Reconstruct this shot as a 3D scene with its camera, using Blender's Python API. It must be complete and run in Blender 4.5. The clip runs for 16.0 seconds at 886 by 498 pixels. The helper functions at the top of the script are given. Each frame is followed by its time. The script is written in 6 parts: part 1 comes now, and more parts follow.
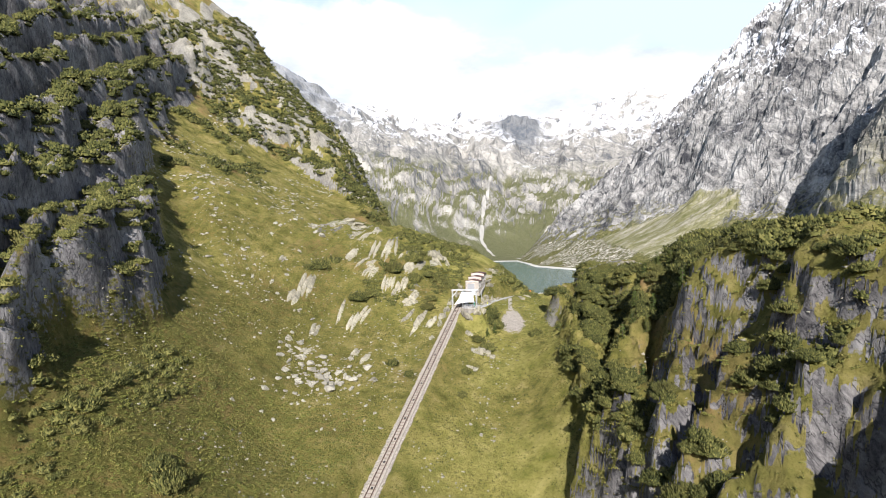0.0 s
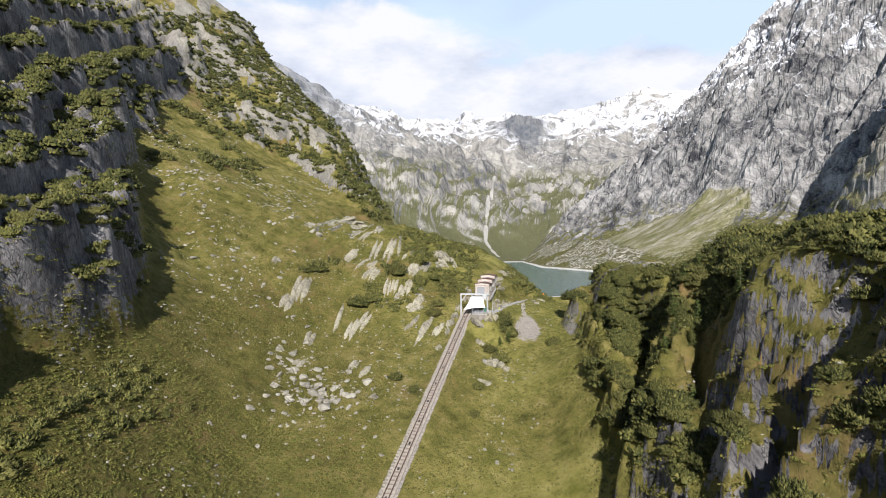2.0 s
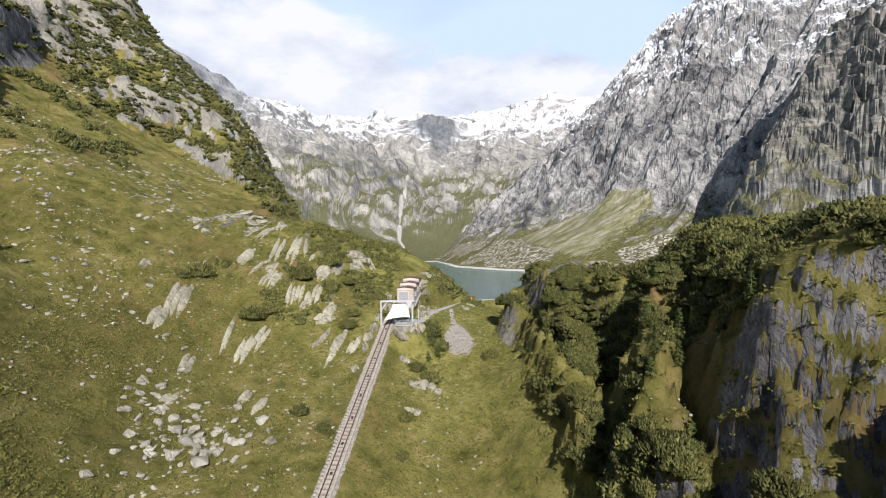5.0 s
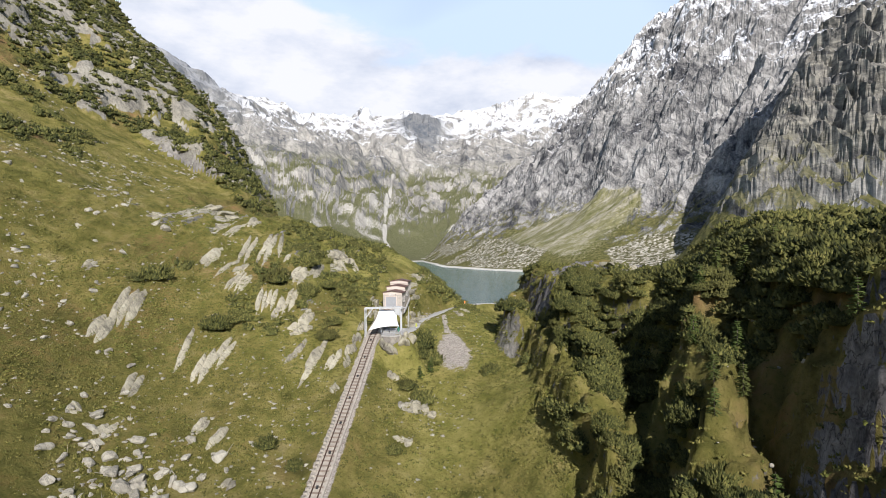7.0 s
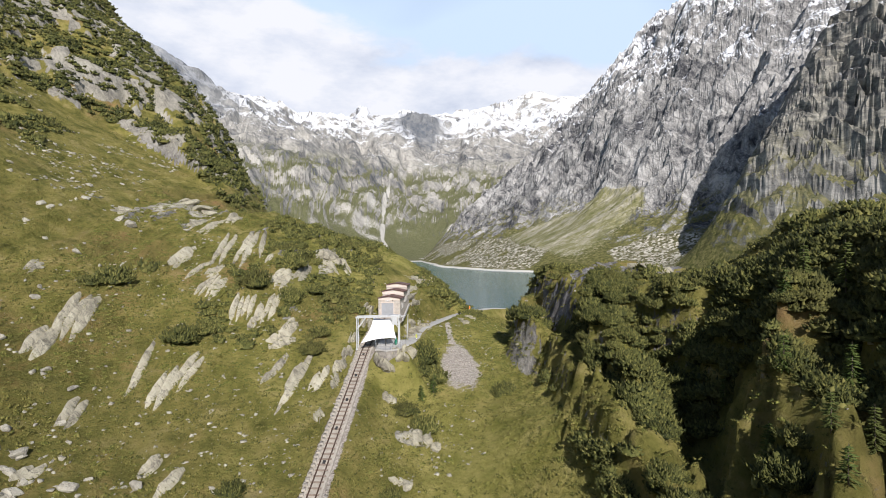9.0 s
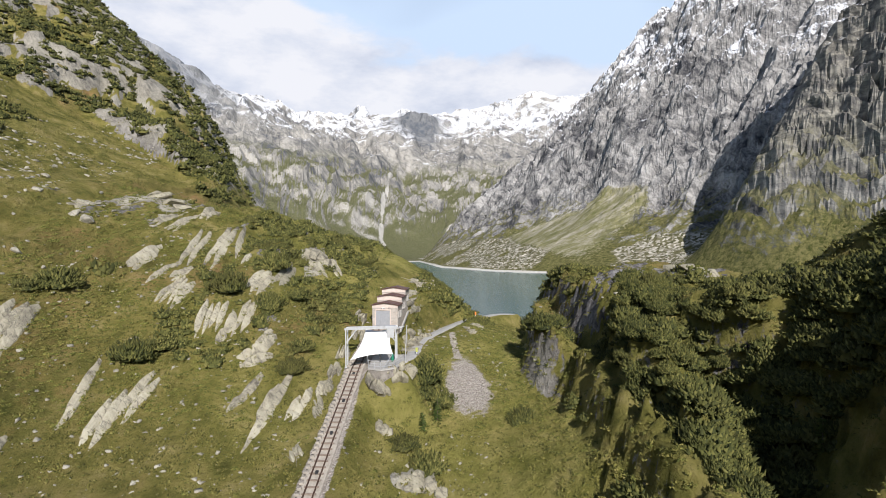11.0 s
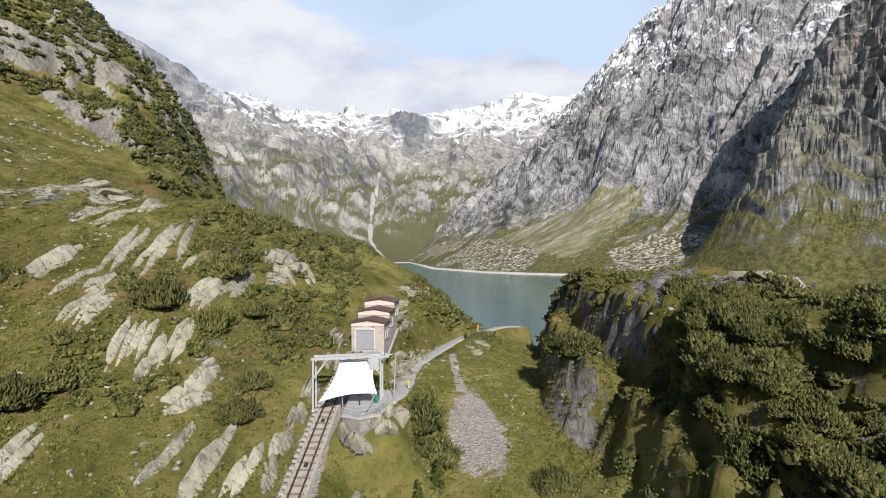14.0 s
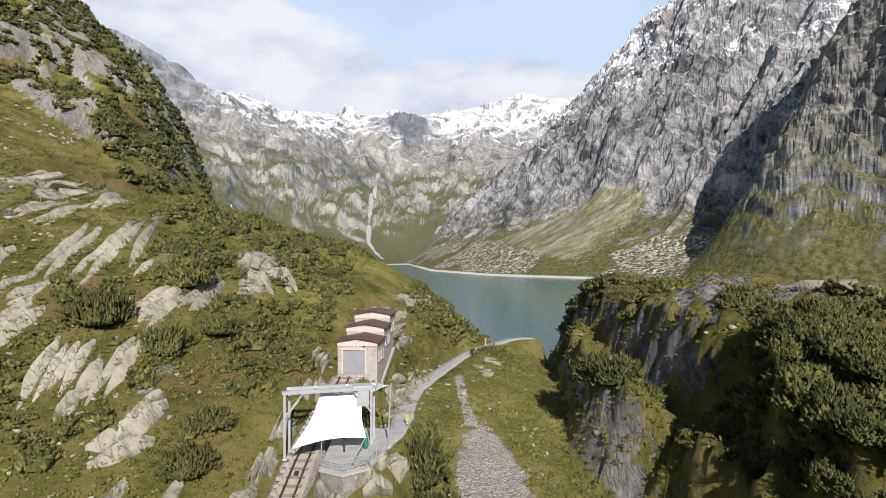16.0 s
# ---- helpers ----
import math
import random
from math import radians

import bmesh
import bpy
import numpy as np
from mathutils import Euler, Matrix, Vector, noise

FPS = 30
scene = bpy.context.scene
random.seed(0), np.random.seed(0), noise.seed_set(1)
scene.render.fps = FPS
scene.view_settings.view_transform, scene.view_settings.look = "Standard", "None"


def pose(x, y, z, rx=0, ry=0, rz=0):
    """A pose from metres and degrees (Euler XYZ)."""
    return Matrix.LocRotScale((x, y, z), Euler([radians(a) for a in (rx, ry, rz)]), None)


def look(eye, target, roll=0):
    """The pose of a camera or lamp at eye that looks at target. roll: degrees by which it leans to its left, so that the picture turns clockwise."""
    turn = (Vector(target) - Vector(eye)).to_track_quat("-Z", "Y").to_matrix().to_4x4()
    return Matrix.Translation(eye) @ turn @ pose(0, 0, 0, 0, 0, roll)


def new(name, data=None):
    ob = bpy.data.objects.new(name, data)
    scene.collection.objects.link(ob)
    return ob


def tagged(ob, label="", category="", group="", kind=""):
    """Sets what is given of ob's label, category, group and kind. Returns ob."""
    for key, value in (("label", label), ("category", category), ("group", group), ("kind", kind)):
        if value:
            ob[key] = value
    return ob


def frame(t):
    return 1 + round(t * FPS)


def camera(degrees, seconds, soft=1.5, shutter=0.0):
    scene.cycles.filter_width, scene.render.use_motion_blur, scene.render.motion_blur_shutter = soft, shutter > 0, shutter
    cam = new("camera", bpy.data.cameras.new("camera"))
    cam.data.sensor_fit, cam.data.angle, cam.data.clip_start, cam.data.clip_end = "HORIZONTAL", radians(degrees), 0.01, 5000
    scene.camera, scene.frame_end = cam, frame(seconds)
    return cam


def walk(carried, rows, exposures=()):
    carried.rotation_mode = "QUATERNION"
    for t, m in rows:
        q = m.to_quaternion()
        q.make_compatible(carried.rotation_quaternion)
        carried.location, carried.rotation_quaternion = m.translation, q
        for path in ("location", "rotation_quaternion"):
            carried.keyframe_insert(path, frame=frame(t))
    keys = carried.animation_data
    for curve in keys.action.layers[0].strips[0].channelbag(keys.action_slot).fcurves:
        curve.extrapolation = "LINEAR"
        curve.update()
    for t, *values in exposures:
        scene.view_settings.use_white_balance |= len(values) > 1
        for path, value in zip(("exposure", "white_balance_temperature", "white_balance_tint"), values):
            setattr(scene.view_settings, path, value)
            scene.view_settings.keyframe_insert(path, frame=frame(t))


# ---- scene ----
cam = camera(79.1, 16.0, soft=0.65)
METRES, EYE, TILT, LEAN, TURN = 120.0, 31.0, 0.0, 0.0, 0.0
ROWS = [
    (0.0, 0.0, 0.0, 0.0, 0.0, 0.0, -0.0),
    (0.5, -0.002, 0.0305, -0.0001, 0.16, 0.01, 0.03),
    (1.0, -0.0044, 0.0612, -0.0004, 0.24, 0.03, 0.07),
    (1.5, -0.0072, 0.092, -0.0008, 0.31, 0.06, 0.09),
    (2.0, -0.0101, 0.1232, -0.0012, 0.36, 0.08, 0.11),
    (2.5, -0.0129, 0.1549, -0.0014, -0.48, 0.1, 0.16),
    (3.0, -0.0157, 0.1865, -0.0005, -0.54, 0.1, 0.19),
    (3.5, -0.0172, 0.2193, -0.0012, -2.54, 0.11, 0.25),
    (4.0, -0.0191, 0.2522, -0.0021, -3.13, 0.1, 0.28),
    (4.5, -0.0192, 0.2865, -0.0033, -5.3, 0.07, 0.35),
    (5.0, -0.0192, 0.3213, -0.0034, -8.95, 0.02, 0.46),
    (5.2, -0.0188, 0.3350, -0.0035, -9.75, 0.01, 0.46),
    (7.5, -0.0093, 0.4882, -0.0043, -10.56, -0.03, 0.43),
    (8.0, -0.0057, 0.5215, -0.0047, -10.62, -0.03, 0.4),
    (8.5, -0.002, 0.5546, -0.0049, -10.67, -0.04, 0.41),
    (9.0, 0.0019, 0.5872, -0.0054, -10.73, -0.03, 0.39),
    (11.5, 0.0214, 0.744, -0.0071, -10.92, -0.01, 0.32),
    (12.0, 0.025, 0.7737, -0.0066, -11.01, -0.0, 0.3),
    (12.5, 0.0284, 0.803, -0.0067, -10.98, 0.01, 0.31),
    (13.0, 0.032, 0.8318, -0.0066, -10.99, 0.04, 0.3),
    (13.5, 0.0357, 0.8603, -0.0065, -11.79, 0.06, 0.28),
    (14.0, 0.0395, 0.8883, -0.0064, -11.93, 0.07, 0.27),
    (14.5, 0.0435, 0.9159, -0.0058, -12.11, 0.06, 0.26),
    (15.0, 0.0476, 0.9432, -0.0061, -12.13, 0.09, 0.26),
    (15.5, 0.0515, 0.9705, -0.0056, -12.16, 0.12, 0.25),
    (16.0, 0.0548, 0.9947, -0.0047, -12.09, 0.24, 0.16),
]
EXPOSURES = [(0.0, 0.56, 6260, 13), (0.5, 0.36, 6260, 13), (1.0, 0.26, 6260, 13), (2.0, 0.23, 6260, 13), (8.0, 0.20, 6260, 13), (12.0, 0.09, 6260, 13), (16.0, 0.07, 6260, 13)]
walk(cam, [(t, pose(0, 0, EYE, TILT, LEAN, TURN) @ pose(METRES * x, METRES * y, METRES * z, 90 + pitch, roll, yaw)) for t, x, y, z, yaw, pitch, roll in ROWS], EXPOSURES)

# ---- light and sky ----
SUN_AZ, SUN_EL = 180.0, 32.5      # degrees clockwise from +y, and up
sun = new("sun", bpy.data.lights.new("sun", "SUN"))
sun.data.energy, sun.data.angle, sun.data.color = 5.0, radians(0.55), (1.0, 0.95, 0.87)
_sd = Vector((math.sin(radians(SUN_AZ)) * math.cos(radians(SUN_EL)), math.cos(radians(SUN_AZ)) * math.cos(radians(SUN_EL)), math.sin(radians(SUN_EL))))
sun.matrix_world = look(_sd * 100 + Vector((0, 0, 200)), (0, 0, 200))


class Nodes:
    """A short way to write node trees."""

    def __init__(self, tree):
        self.tree = tree
        tree.nodes.clear()

    def add(self, kind, inputs=(), **props):
        n = self.tree.nodes.new(kind)
        for k, v in props.items():
            if k == "op":
                n.operation = v
            elif k == "blend":
                n.blend_type = v
            elif k == "kind":
                n.noise_type = v
            elif k == "feature":
                n.feature = v
            elif k == "dims":
                n.noise_dimensions = v
            elif k == "norm":
                n.normalize = v
            elif k == "attr":
                n.attribute_name = v
            elif k == "dtype":
                n.data_type = v
        for key, v in dict(inputs).items():
            self.put(n.inputs[key], v)
        return n

    def put(self, sock, v):
        if isinstance(v, bpy.types.NodeSocket):
            self.tree.links.new(v, sock)
        else:
            sock.default_value = v

    def math(self, op, a, b=0.0, c=0.0):
        return self.add("ShaderNodeMath", {0: a, 1: b, 2: c}, op=op).outputs[0]

    def noise(self, vec, scale, detail=4.0, rough=0.55, dist=0.0):
        return self.add("ShaderNodeTexNoise", {"Vector": vec, "Scale": scale, "Detail": detail, "Roughness": rough, "Distortion": dist}).outputs[0]

    def ramp(self, fac, stops):
        n = self.add("ShaderNodeValToRGB", {0: fac})
        e = n.color_ramp.elements
        while len(e) < len(stops):
            e.new(0.5)
        for el, (p, c) in zip(e, stops):
            el.position = p
            el.color = (*c, 1) if isinstance(c, tuple) else (c, c, c, 1)
        return n.outputs[0]

    def step(self, fac, lo, hi):
        n = self.add("ShaderNodeMapRange", {0: fac, 1: lo, 2: hi, 3: 0.0, 4: 1.0})
        n.interpolation_type = "SMOOTHSTEP"
        return n.outputs[0]

    def mix(self, fac, a, b, blend="MIX"):
        n = self.add("ShaderNodeMix", blend=blend, dtype="RGBA")
        self.put(n.inputs[0], fac)
        for i, v in ((6, a), (7, b)):
            self.put(n.inputs[i], (*v, 1) if isinstance(v, tuple) else v)
        return n.outputs[2]


world = bpy.data.worlds.new("sky")
scene.world = world
world.use_nodes = True
w = Nodes(world.node_tree)
sky = w.add("ShaderNodeTexSky")
sky.sky_type, sky.sun_disc = "NISHITA", False
sky.sun_elevation, sky.sun_rotation, sky.altitude = radians(SUN_EL), radians(SUN_AZ), 1800
sky.air_density, sky.dust_density = 1.0, 1.2
gen = w.add("ShaderNodeTexCoord").outputs["Generated"]
flat = w.add("ShaderNodeVectorMath", {0: gen, 1: (1.0, 1.0, 2.2)}, op="MULTIPLY").outputs[0]
sep = w.add("ShaderNodeSeparateXYZ", {0: gen})
n1 = w.noise(flat, 3.3, 8.0, 0.56, 0.2)
n2 = w.noise(flat, 1.25, 3.0, 0.5)
n3 = w.noise(flat, 5.0, 6.0, 0.6)
# a bank of cumulus over the ridges, thin veils towards it, clear blue overhead
low = w.step(sep.outputs[2], 0.95, 0.35)
bank_top = w.math("SUBTRACT", sep.outputs[2], w.math("MULTIPLY", sep.outputs[0], -0.16))
bank = w.math("MULTIPLY", w.step(bank_top, 0.46, 0.30), w.step(sep.outputs[2], 0.05, 0.20))
bank = w.math("MULTIPLY", bank, w.step(sep.outputs[1], -0.3, 0.4))
dens = w.math("ADD", w.math("MULTIPLY", n1, 1.6), w.math("MULTIPLY", n2, 0.4))
cover = w.step(w.math("ADD", dens, w.math("MULTIPLY", bank, 0.55)), 1.20, 1.42)
veil = w.math("MULTIPLY", low, w.math("ADD", 0.74, w.math("MULTIPLY", w.step(n2, 0.40, 0.62), 0.35)))
tone = w.ramp(w.math("ADD", w.math("MULTIPLY", n3, 0.6), w.math("MULTIPLY", n1, 0.4)), [(0.40, (7.6, 8.4, 9.9)), (0.50, (10.2, 10.7, 11.6)), (0.58, (12.2, 12.3, 12.5))])
veil = w.math("MULTIPLY", veil, w.step(sep.outputs[1], -0.3, 0.5))
skycol = w.mix(veil, sky.outputs[0], (8.8, 10.8, 13.2))
skycol = w.mix(cover, skycol, tone)
bg = w.add("ShaderNodeBackground", {0: skycol, 1: 0.068})
w.tree.links.new(bg.outputs[0], w.add("ShaderNodeOutputWorld").inputs[0])


# ---- materials ----
def material(name):
    m = bpy.data.materials.new(name)
    m.use_nodes = True
    nd = Nodes(m.node_tree)
    bsdf = nd.add("ShaderNodeBsdfPrincipled")
    out = nd.add("ShaderNodeOutputMaterial", {0: bsdf.outputs[0]})
    return m, nd, bsdf


def bump(nd, bsdf, height, strength, dist):
    b = nd.add("ShaderNodeBump", {"Strength": strength, "Distance": dist, "Height": height})
    nd.put(bsdf.inputs["Normal"], b.outputs[0])


def position(nd):
    return nd.add("ShaderNodeNewGeometry").outputs["Position"]


def scaled(nd, vec, s):
    return nd.add("ShaderNodeVectorMath", {0: vec, 1: s}, op="MULTIPLY").outputs[0]


def rock_colour(nd, pos, pale, mid, dark, size=1.0):
    """Weathered granite: broad tone, tilted cleavage, grain and dark seams. Returns colour and height."""
    broad = nd.noise(pos, 0.10 / size, 5, 0.6)
    tilt = nd.add("ShaderNodeVectorRotate", {"Vector": pos, "Angle": 0.55, "Axis": (0.35, 1.0, 0.2)}).outputs[0]
    streak = nd.noise(scaled(nd, tilt, (1.0, 1.0, 0.30)), 1.1 / size, 6, 0.68, 0.5)
    seam = nd.math("ABSOLUTE", nd.math("SUBTRACT", nd.noise(scaled(nd, tilt, (1.0, 0.9, 0.3)), 0.55 / size, 4, 0.6, 0.3), 0.5))
    crack = nd.step(seam, 0.0, 0.022)
    grain = nd.noise(pos, 4.2 / size, 5, 0.75)
    f = nd.math("ADD", nd.math("MULTIPLY", broad, 0.5), nd.math("ADD", nd.math("MULTIPLY", streak, 0.42), nd.math("MULTIPLY", grain, 0.18)))
    col = nd.ramp(f, [(0.43, dark), (0.54, mid), (0.66, pale)])
    col = nd.mix(nd.math("MULTIPLY", nd.math("SUBTRACT", 1.0, crack), 0.7), col, dark)
    height = nd.math("ADD", nd.math("MULTIPLY", streak, 1.2), nd.math("ADD", nd.math("MULTIPLY", grain, 0.45), nd.math("MULTIPLY", crack, 0.35)))
    return col, height


def make_ground_material():
    m, nd, b = material("alpine_ground")
    pos = position(nd)
    big = nd.noise(pos, 0.035, 4, 0.6)
    mid = nd.noise(pos, 0.22, 5, 0.65)
    fine = nd.noise(pos, 1.7, 9, 0.9)
    g = nd.ramp(mid, [(0.30, (0.075, 0.080, 0.017)), (0.45, (0.175, 0.164, 0.042)), (0.56, (0.255, 0.222, 0.068)), (0.70, (0.345, 0.287, 0.122))])
    g2 = nd.ramp(mid, [(0.32, (0.100, 0.088, 0.025)), (0.50, (0.220, 0.176, 0.062)), (0.66, (0.275, 0.165, 0.074))])
    grass = nd.mix(nd.step(big, 0.51, 0.68), g, g2)
    lush = nd.add("ShaderNodeAttribute", attr="lush").outputs["Fac"]
    grass = nd.mix(nd.math("MULTIPLY", lush, 0.75), grass, nd.ramp(mid, [(0.3, (0.180, 0.182, 0.036)), (0.7, (0.410, 0.365, 0.120))]))
    heath = nd.add("ShaderNodeAttribute", attr="heath").outputs["Fac"]
    grass = nd.mix(nd.math("MULTIPLY", heath, 0.7), grass, nd.ramp(nd.noise(pos, 0.45, 5, 0.7), [(0.36, (0.050, 0.058, 0.013)), (0.50, (0.118, 0.112, 0.028)), (0.66, (0.205, 0.140, 0.052))]))
    grass = nd.mix(nd.math("MULTIPLY", nd.step(fine, 0.50, 0.30), 0.85), grass, (0.030, 0.034, 0.008))
    grass = nd.mix(nd.math("MULTIPLY", nd.step(fine, 0.55, 0.72), 0.55), grass, (0.34, 0.29, 0.12))
    rock, rh = rock_colour(nd, pos, (0.335, 0.322, 0.315), (0.180, 0.171, 0.170), (0.052, 0.050, 0.055))
    bright, _ = rock_colour(nd, pos, (0.50, 0.475, 0.39), (0.37, 0.345, 0.28), (0.15, 0.14, 0.12), 0.8)
    rock = nd.mix(nd.add("ShaderNodeAttribute", attr="pale").outputs["Fac"], rock, bright)
    mask = nd.add("ShaderNodeAttribute", attr="rock").outputs["Fac"]
    edge = nd.math("ADD", mask, nd.math("MULTIPLY", nd.math("SUBTRACT", nd.noise(pos, 0.75, 6, 0.7), 0.5), 0.9))
    k = nd.step(edge, 0.44, 0.56)
    base = nd.mix(k, grass, rock)
    cell = nd.add("ShaderNodeTexVoronoi", {"Vector": pos, "Scale": 4.4})
    rubble = nd.ramp(nd.add("ShaderNodeSeparateColor", {0: cell.outputs["Color"]}).outputs[0], [(0.0, (0.36, 0.315, 0.27)), (0.5, (0.52, 0.465, 0.41)), (1.0, (0.66, 0.60, 0.54))])
    stony = nd.add("ShaderNodeAttribute", attr="scree").outputs["Fac"]
    sk = nd.step(nd.math("ADD", stony, nd.math("MULTIPLY", nd.math("SUBTRACT", nd.noise(pos, 0.9, 5, 0.7), 0.5), 0.8)), 0.42, 0.58)
    nd.put(b.inputs["Base Color"], nd.mix(sk, base, rubble))
    b.inputs["Roughness"].default_value = 0.92
    b.inputs["Specular IOR Level"].default_value = 0.15
    h = nd.mix(k, nd.math("MULTIPLY", nd.math("ADD", fine, nd.noise(pos, 0.9, 4, 0.7)), 1.3), rh)
    bump(nd, b, nd.math("ADD", h, nd.math("MULTIPLY", sk, cell.outputs["Distance"])), 0.9, 0.42)
    return m


def make_mountain_material(name, bare, snow_from, snow_to, green_to, pale, mid, dark, green_a, green_b, size):
    """Granite faces with dip-slope striations, grass on ledges, boulder fields and thin fresh snow above."""
    m, nd, b = material(name)
    pos = position(nd)
    geo = nd.add("ShaderNodeNewGeometry")
    nz = nd.add("ShaderNodeSeparateXYZ", {0: geo.outputs["Normal"]}).outputs[2]
    z = nd.add("ShaderNodeSeparateXYZ", {0: pos}).outputs[2]
    warp = nd.add("ShaderNodeVectorMath", {0: pos, 1: scaled(nd, nd.add("ShaderNodeTexNoise", {"Vector": pos, "Scale": 0.2 / size, "Detail": 4.0}).outputs["Color"], (size * 2.5,) * 3)}, op="ADD").outputs[0]
    tilt = nd.add("ShaderNodeVectorRotate", {"Vector": warp, "Angle": 0.6, "Axis": (0.35, 1.0, 0.2)}).outputs[0]
    streak = nd.noise(scaled(nd, tilt, (1.0, 1.0, 0.42)), 0.42 / size, 10, 0.74, 0.6)
    block = nd.noise(scaled(nd, tilt, (1.0, 0.8, 0.6)), 0.20 / size, 10, 0.70, 0.2)
    broad = nd.noise(pos, 0.045 / size, 4, 0.55)
    grain = nd.noise(pos, 2.2 / size, 7, 0.8)
    f = nd.math("ADD", nd.math("ADD", nd.math("MULTIPLY", streak, 0.42), nd.math("MULTIPLY", block, 0.33)), nd.math("ADD", nd.math("MULTIPLY", broad, 0.25), nd.math("MULTIPLY", nd.math("SUBTRACT", grain, 0.5), 0.22)))
    rock = nd.ramp(f, [(0.425, dark), (0.485, mid), (0.565, pale)])
    seam = nd.math("ABSOLUTE", nd.math("SUBTRACT", nd.noise(scaled(nd, tilt, (1.0, 0.9, 0.25)), 0.22 / size, 6, 0.62, 0.3), 0.5))
    crack = nd.step(seam, 0.016, 0.0)
    rock = nd.mix(nd.math("MULTIPLY", crack, 0.55), rock, dark)
    rh = nd.math("ADD", nd.math("MULTIPLY", streak, 1.3), nd.math("ADD", nd.math("MULTIPLY", block, 2.2), nd.math("SUBTRACT", nd.math("MULTIPLY", grain, 0.55), nd.math("MULTIPLY", crack, 0.25))))
    patch = nd.noise(pos, 0.016 * 8 / size, 6, 0.65)
    fine = nd.noise(pos, 0.25, 8, 0.8)
    flat_k = nd.math("ADD", nz, nd.math("MULTIPLY", nd.math("SUBTRACT", patch, 0.5), 1.0))
    ledge = nd.add("ShaderNodeAttribute", attr="ledge").outputs["Fac"]
    flat_k = nd.math("ADD", flat_k, nd.math("MULTIPLY", ledge, nd.math("ADD", 0.36, nd.math("MULTIPLY", nd.step(z, 95.0, 35.0), 0.22))))
    flat_k = nd.math("ADD", flat_k, nd.math("MULTIPLY", nd.math("SUBTRACT", fine, 0.5), 0.8))
    green_k = nd.math("MULTIPLY", nd.step(flat_k, 0.56, 0.78), nd.step(nd.math("ADD", z, nd.math("MULTIPLY", patch, 90.0)), green_to, green_to - 110.0))
    grass = nd.mix(nd.step(fine, 0.38, 0.62), green_a, green_b)
    slabby = nd.noise(scaled(nd, warp, (0.6, 0.6, 1.6)), 0.55 / size, 10, 0.72, 0.3)
    col = nd.mix(nd.math("MULTIPLY", ledge, 0.75), rock, nd.ramp(slabby, [(0.42, (0.036, 0.035, 0.035)), (0.50, (0.125, 0.118, 0.098)), (0.61, (0.300, 0.282, 0.232))]))
    rh = nd.math("ADD", rh, nd.math("MULTIPLY", nd.math("MULTIPLY", slabby, ledge), 2.5))
    col = nd.mix(green_k, col, grass)
    cells = nd.add("ShaderNodeTexVoronoi", {"Vector": nd.add("ShaderNodeVectorMath", {0: pos, 1: nd.add("ShaderNodeTexNoise", {"Vector": pos, "Scale": 0.5}).outputs["Color"]}, op="ADD").outputs[0], "Scale": 0.36})
    stony = nd.add("ShaderNodeAttribute", attr="scree").outputs["Fac"]
    tone = nd.ramp(nd.add("ShaderNodeSeparateColor", {0: cells.outputs["Color"]}).outputs[0], [(0.0, (0.075, 0.075, 0.035)), (0.4, (0.15, 0.14, 0.075)), (0.7, (0.32, 0.30, 0.24)), (1.0, (0.56, 0.53, 0.46))])
    sk = nd.step(nd.math("ADD", stony, nd.math("MULTIPLY", nd.math("SUBTRACT", patch, 0.5), 1.2)), 0.45, 0.65)
    col = nd.mix(sk, col, tone)
    # snow lies thin: on the flatter facets first, in streaks and specks
    drift = nd.math("ADD", nd.math("MULTIPLY", nd.noise(pos, 0.014, 4, 0.6), 0.55), nd.math("ADD", nd.math("MULTIPLY", nd.noise(scaled(nd, tilt, (1.0, 1.0, 0.35)), 1.5 / size, 10, 0.84), 0.70), nd.math("MULTIPLY", nz, 0.22)))
    rise = nd.step(z, snow_from, snow_to)
    snow_k = nd.step(nd.math("ADD", drift, nd.math("MULTIPLY", rise, 0.20)), bare, bare + 0.06)
    snow_k = nd.math("MULTIPLY", snow_k, nd.step(rise, 0.0, 0.15))
    # bluish cloud shade painted into the colour; the same mask strips the snow
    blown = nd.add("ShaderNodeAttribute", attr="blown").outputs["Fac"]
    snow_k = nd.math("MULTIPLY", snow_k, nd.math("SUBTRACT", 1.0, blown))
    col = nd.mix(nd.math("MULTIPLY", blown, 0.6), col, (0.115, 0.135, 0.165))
    col = nd.mix(nd.math("MULTIPLY", snow_k, 0.92), col, (0.80, 0.82, 0.86))
    fan = nd.add("ShaderNodeAttribute", attr="fan").outputs["Fac"]
    fk = nd.step(nd.math("ADD", fan, nd.math("MULTIPLY", nd.math("SUBTRACT", fine, 0.5), 0.9)), 0.4, 0.6)
    runs = nd.noise(scaled(nd, pos, (0.30, 1.0, 0.30)), 0.06, 8, 0.75)
    col = nd.mix(fk, col, nd.ramp(nd.math("ADD", nd.math("MULTIPLY", runs, 0.7), nd.math("MULTIPLY", fine, 0.3)), [(0.38, (0.115, 0.120, 0.045)), (0.48, (0.215, 0.205, 0.105)), (0.60, (0.42, 0.39, 0.32))]))
    bare_bed = nd.add("ShaderNodeAttribute", attr="washed").outputs["Fac"]
    col = nd.mix(nd.step(nd.math("ADD", bare_bed, nd.math("SUBTRACT", fine, 0.5)), 0.4, 0.7), col, (0.46, 0.445, 0.41))
    wash = nd.step(nd.math("ADD", z, nd.math("MULTIPLY", fine, 2.0)), 3.6, 2.4)
    col = nd.mix(wash, col, (0.55, 0.53, 0.49))
    nd.put(b.inputs["Base Color"], col)
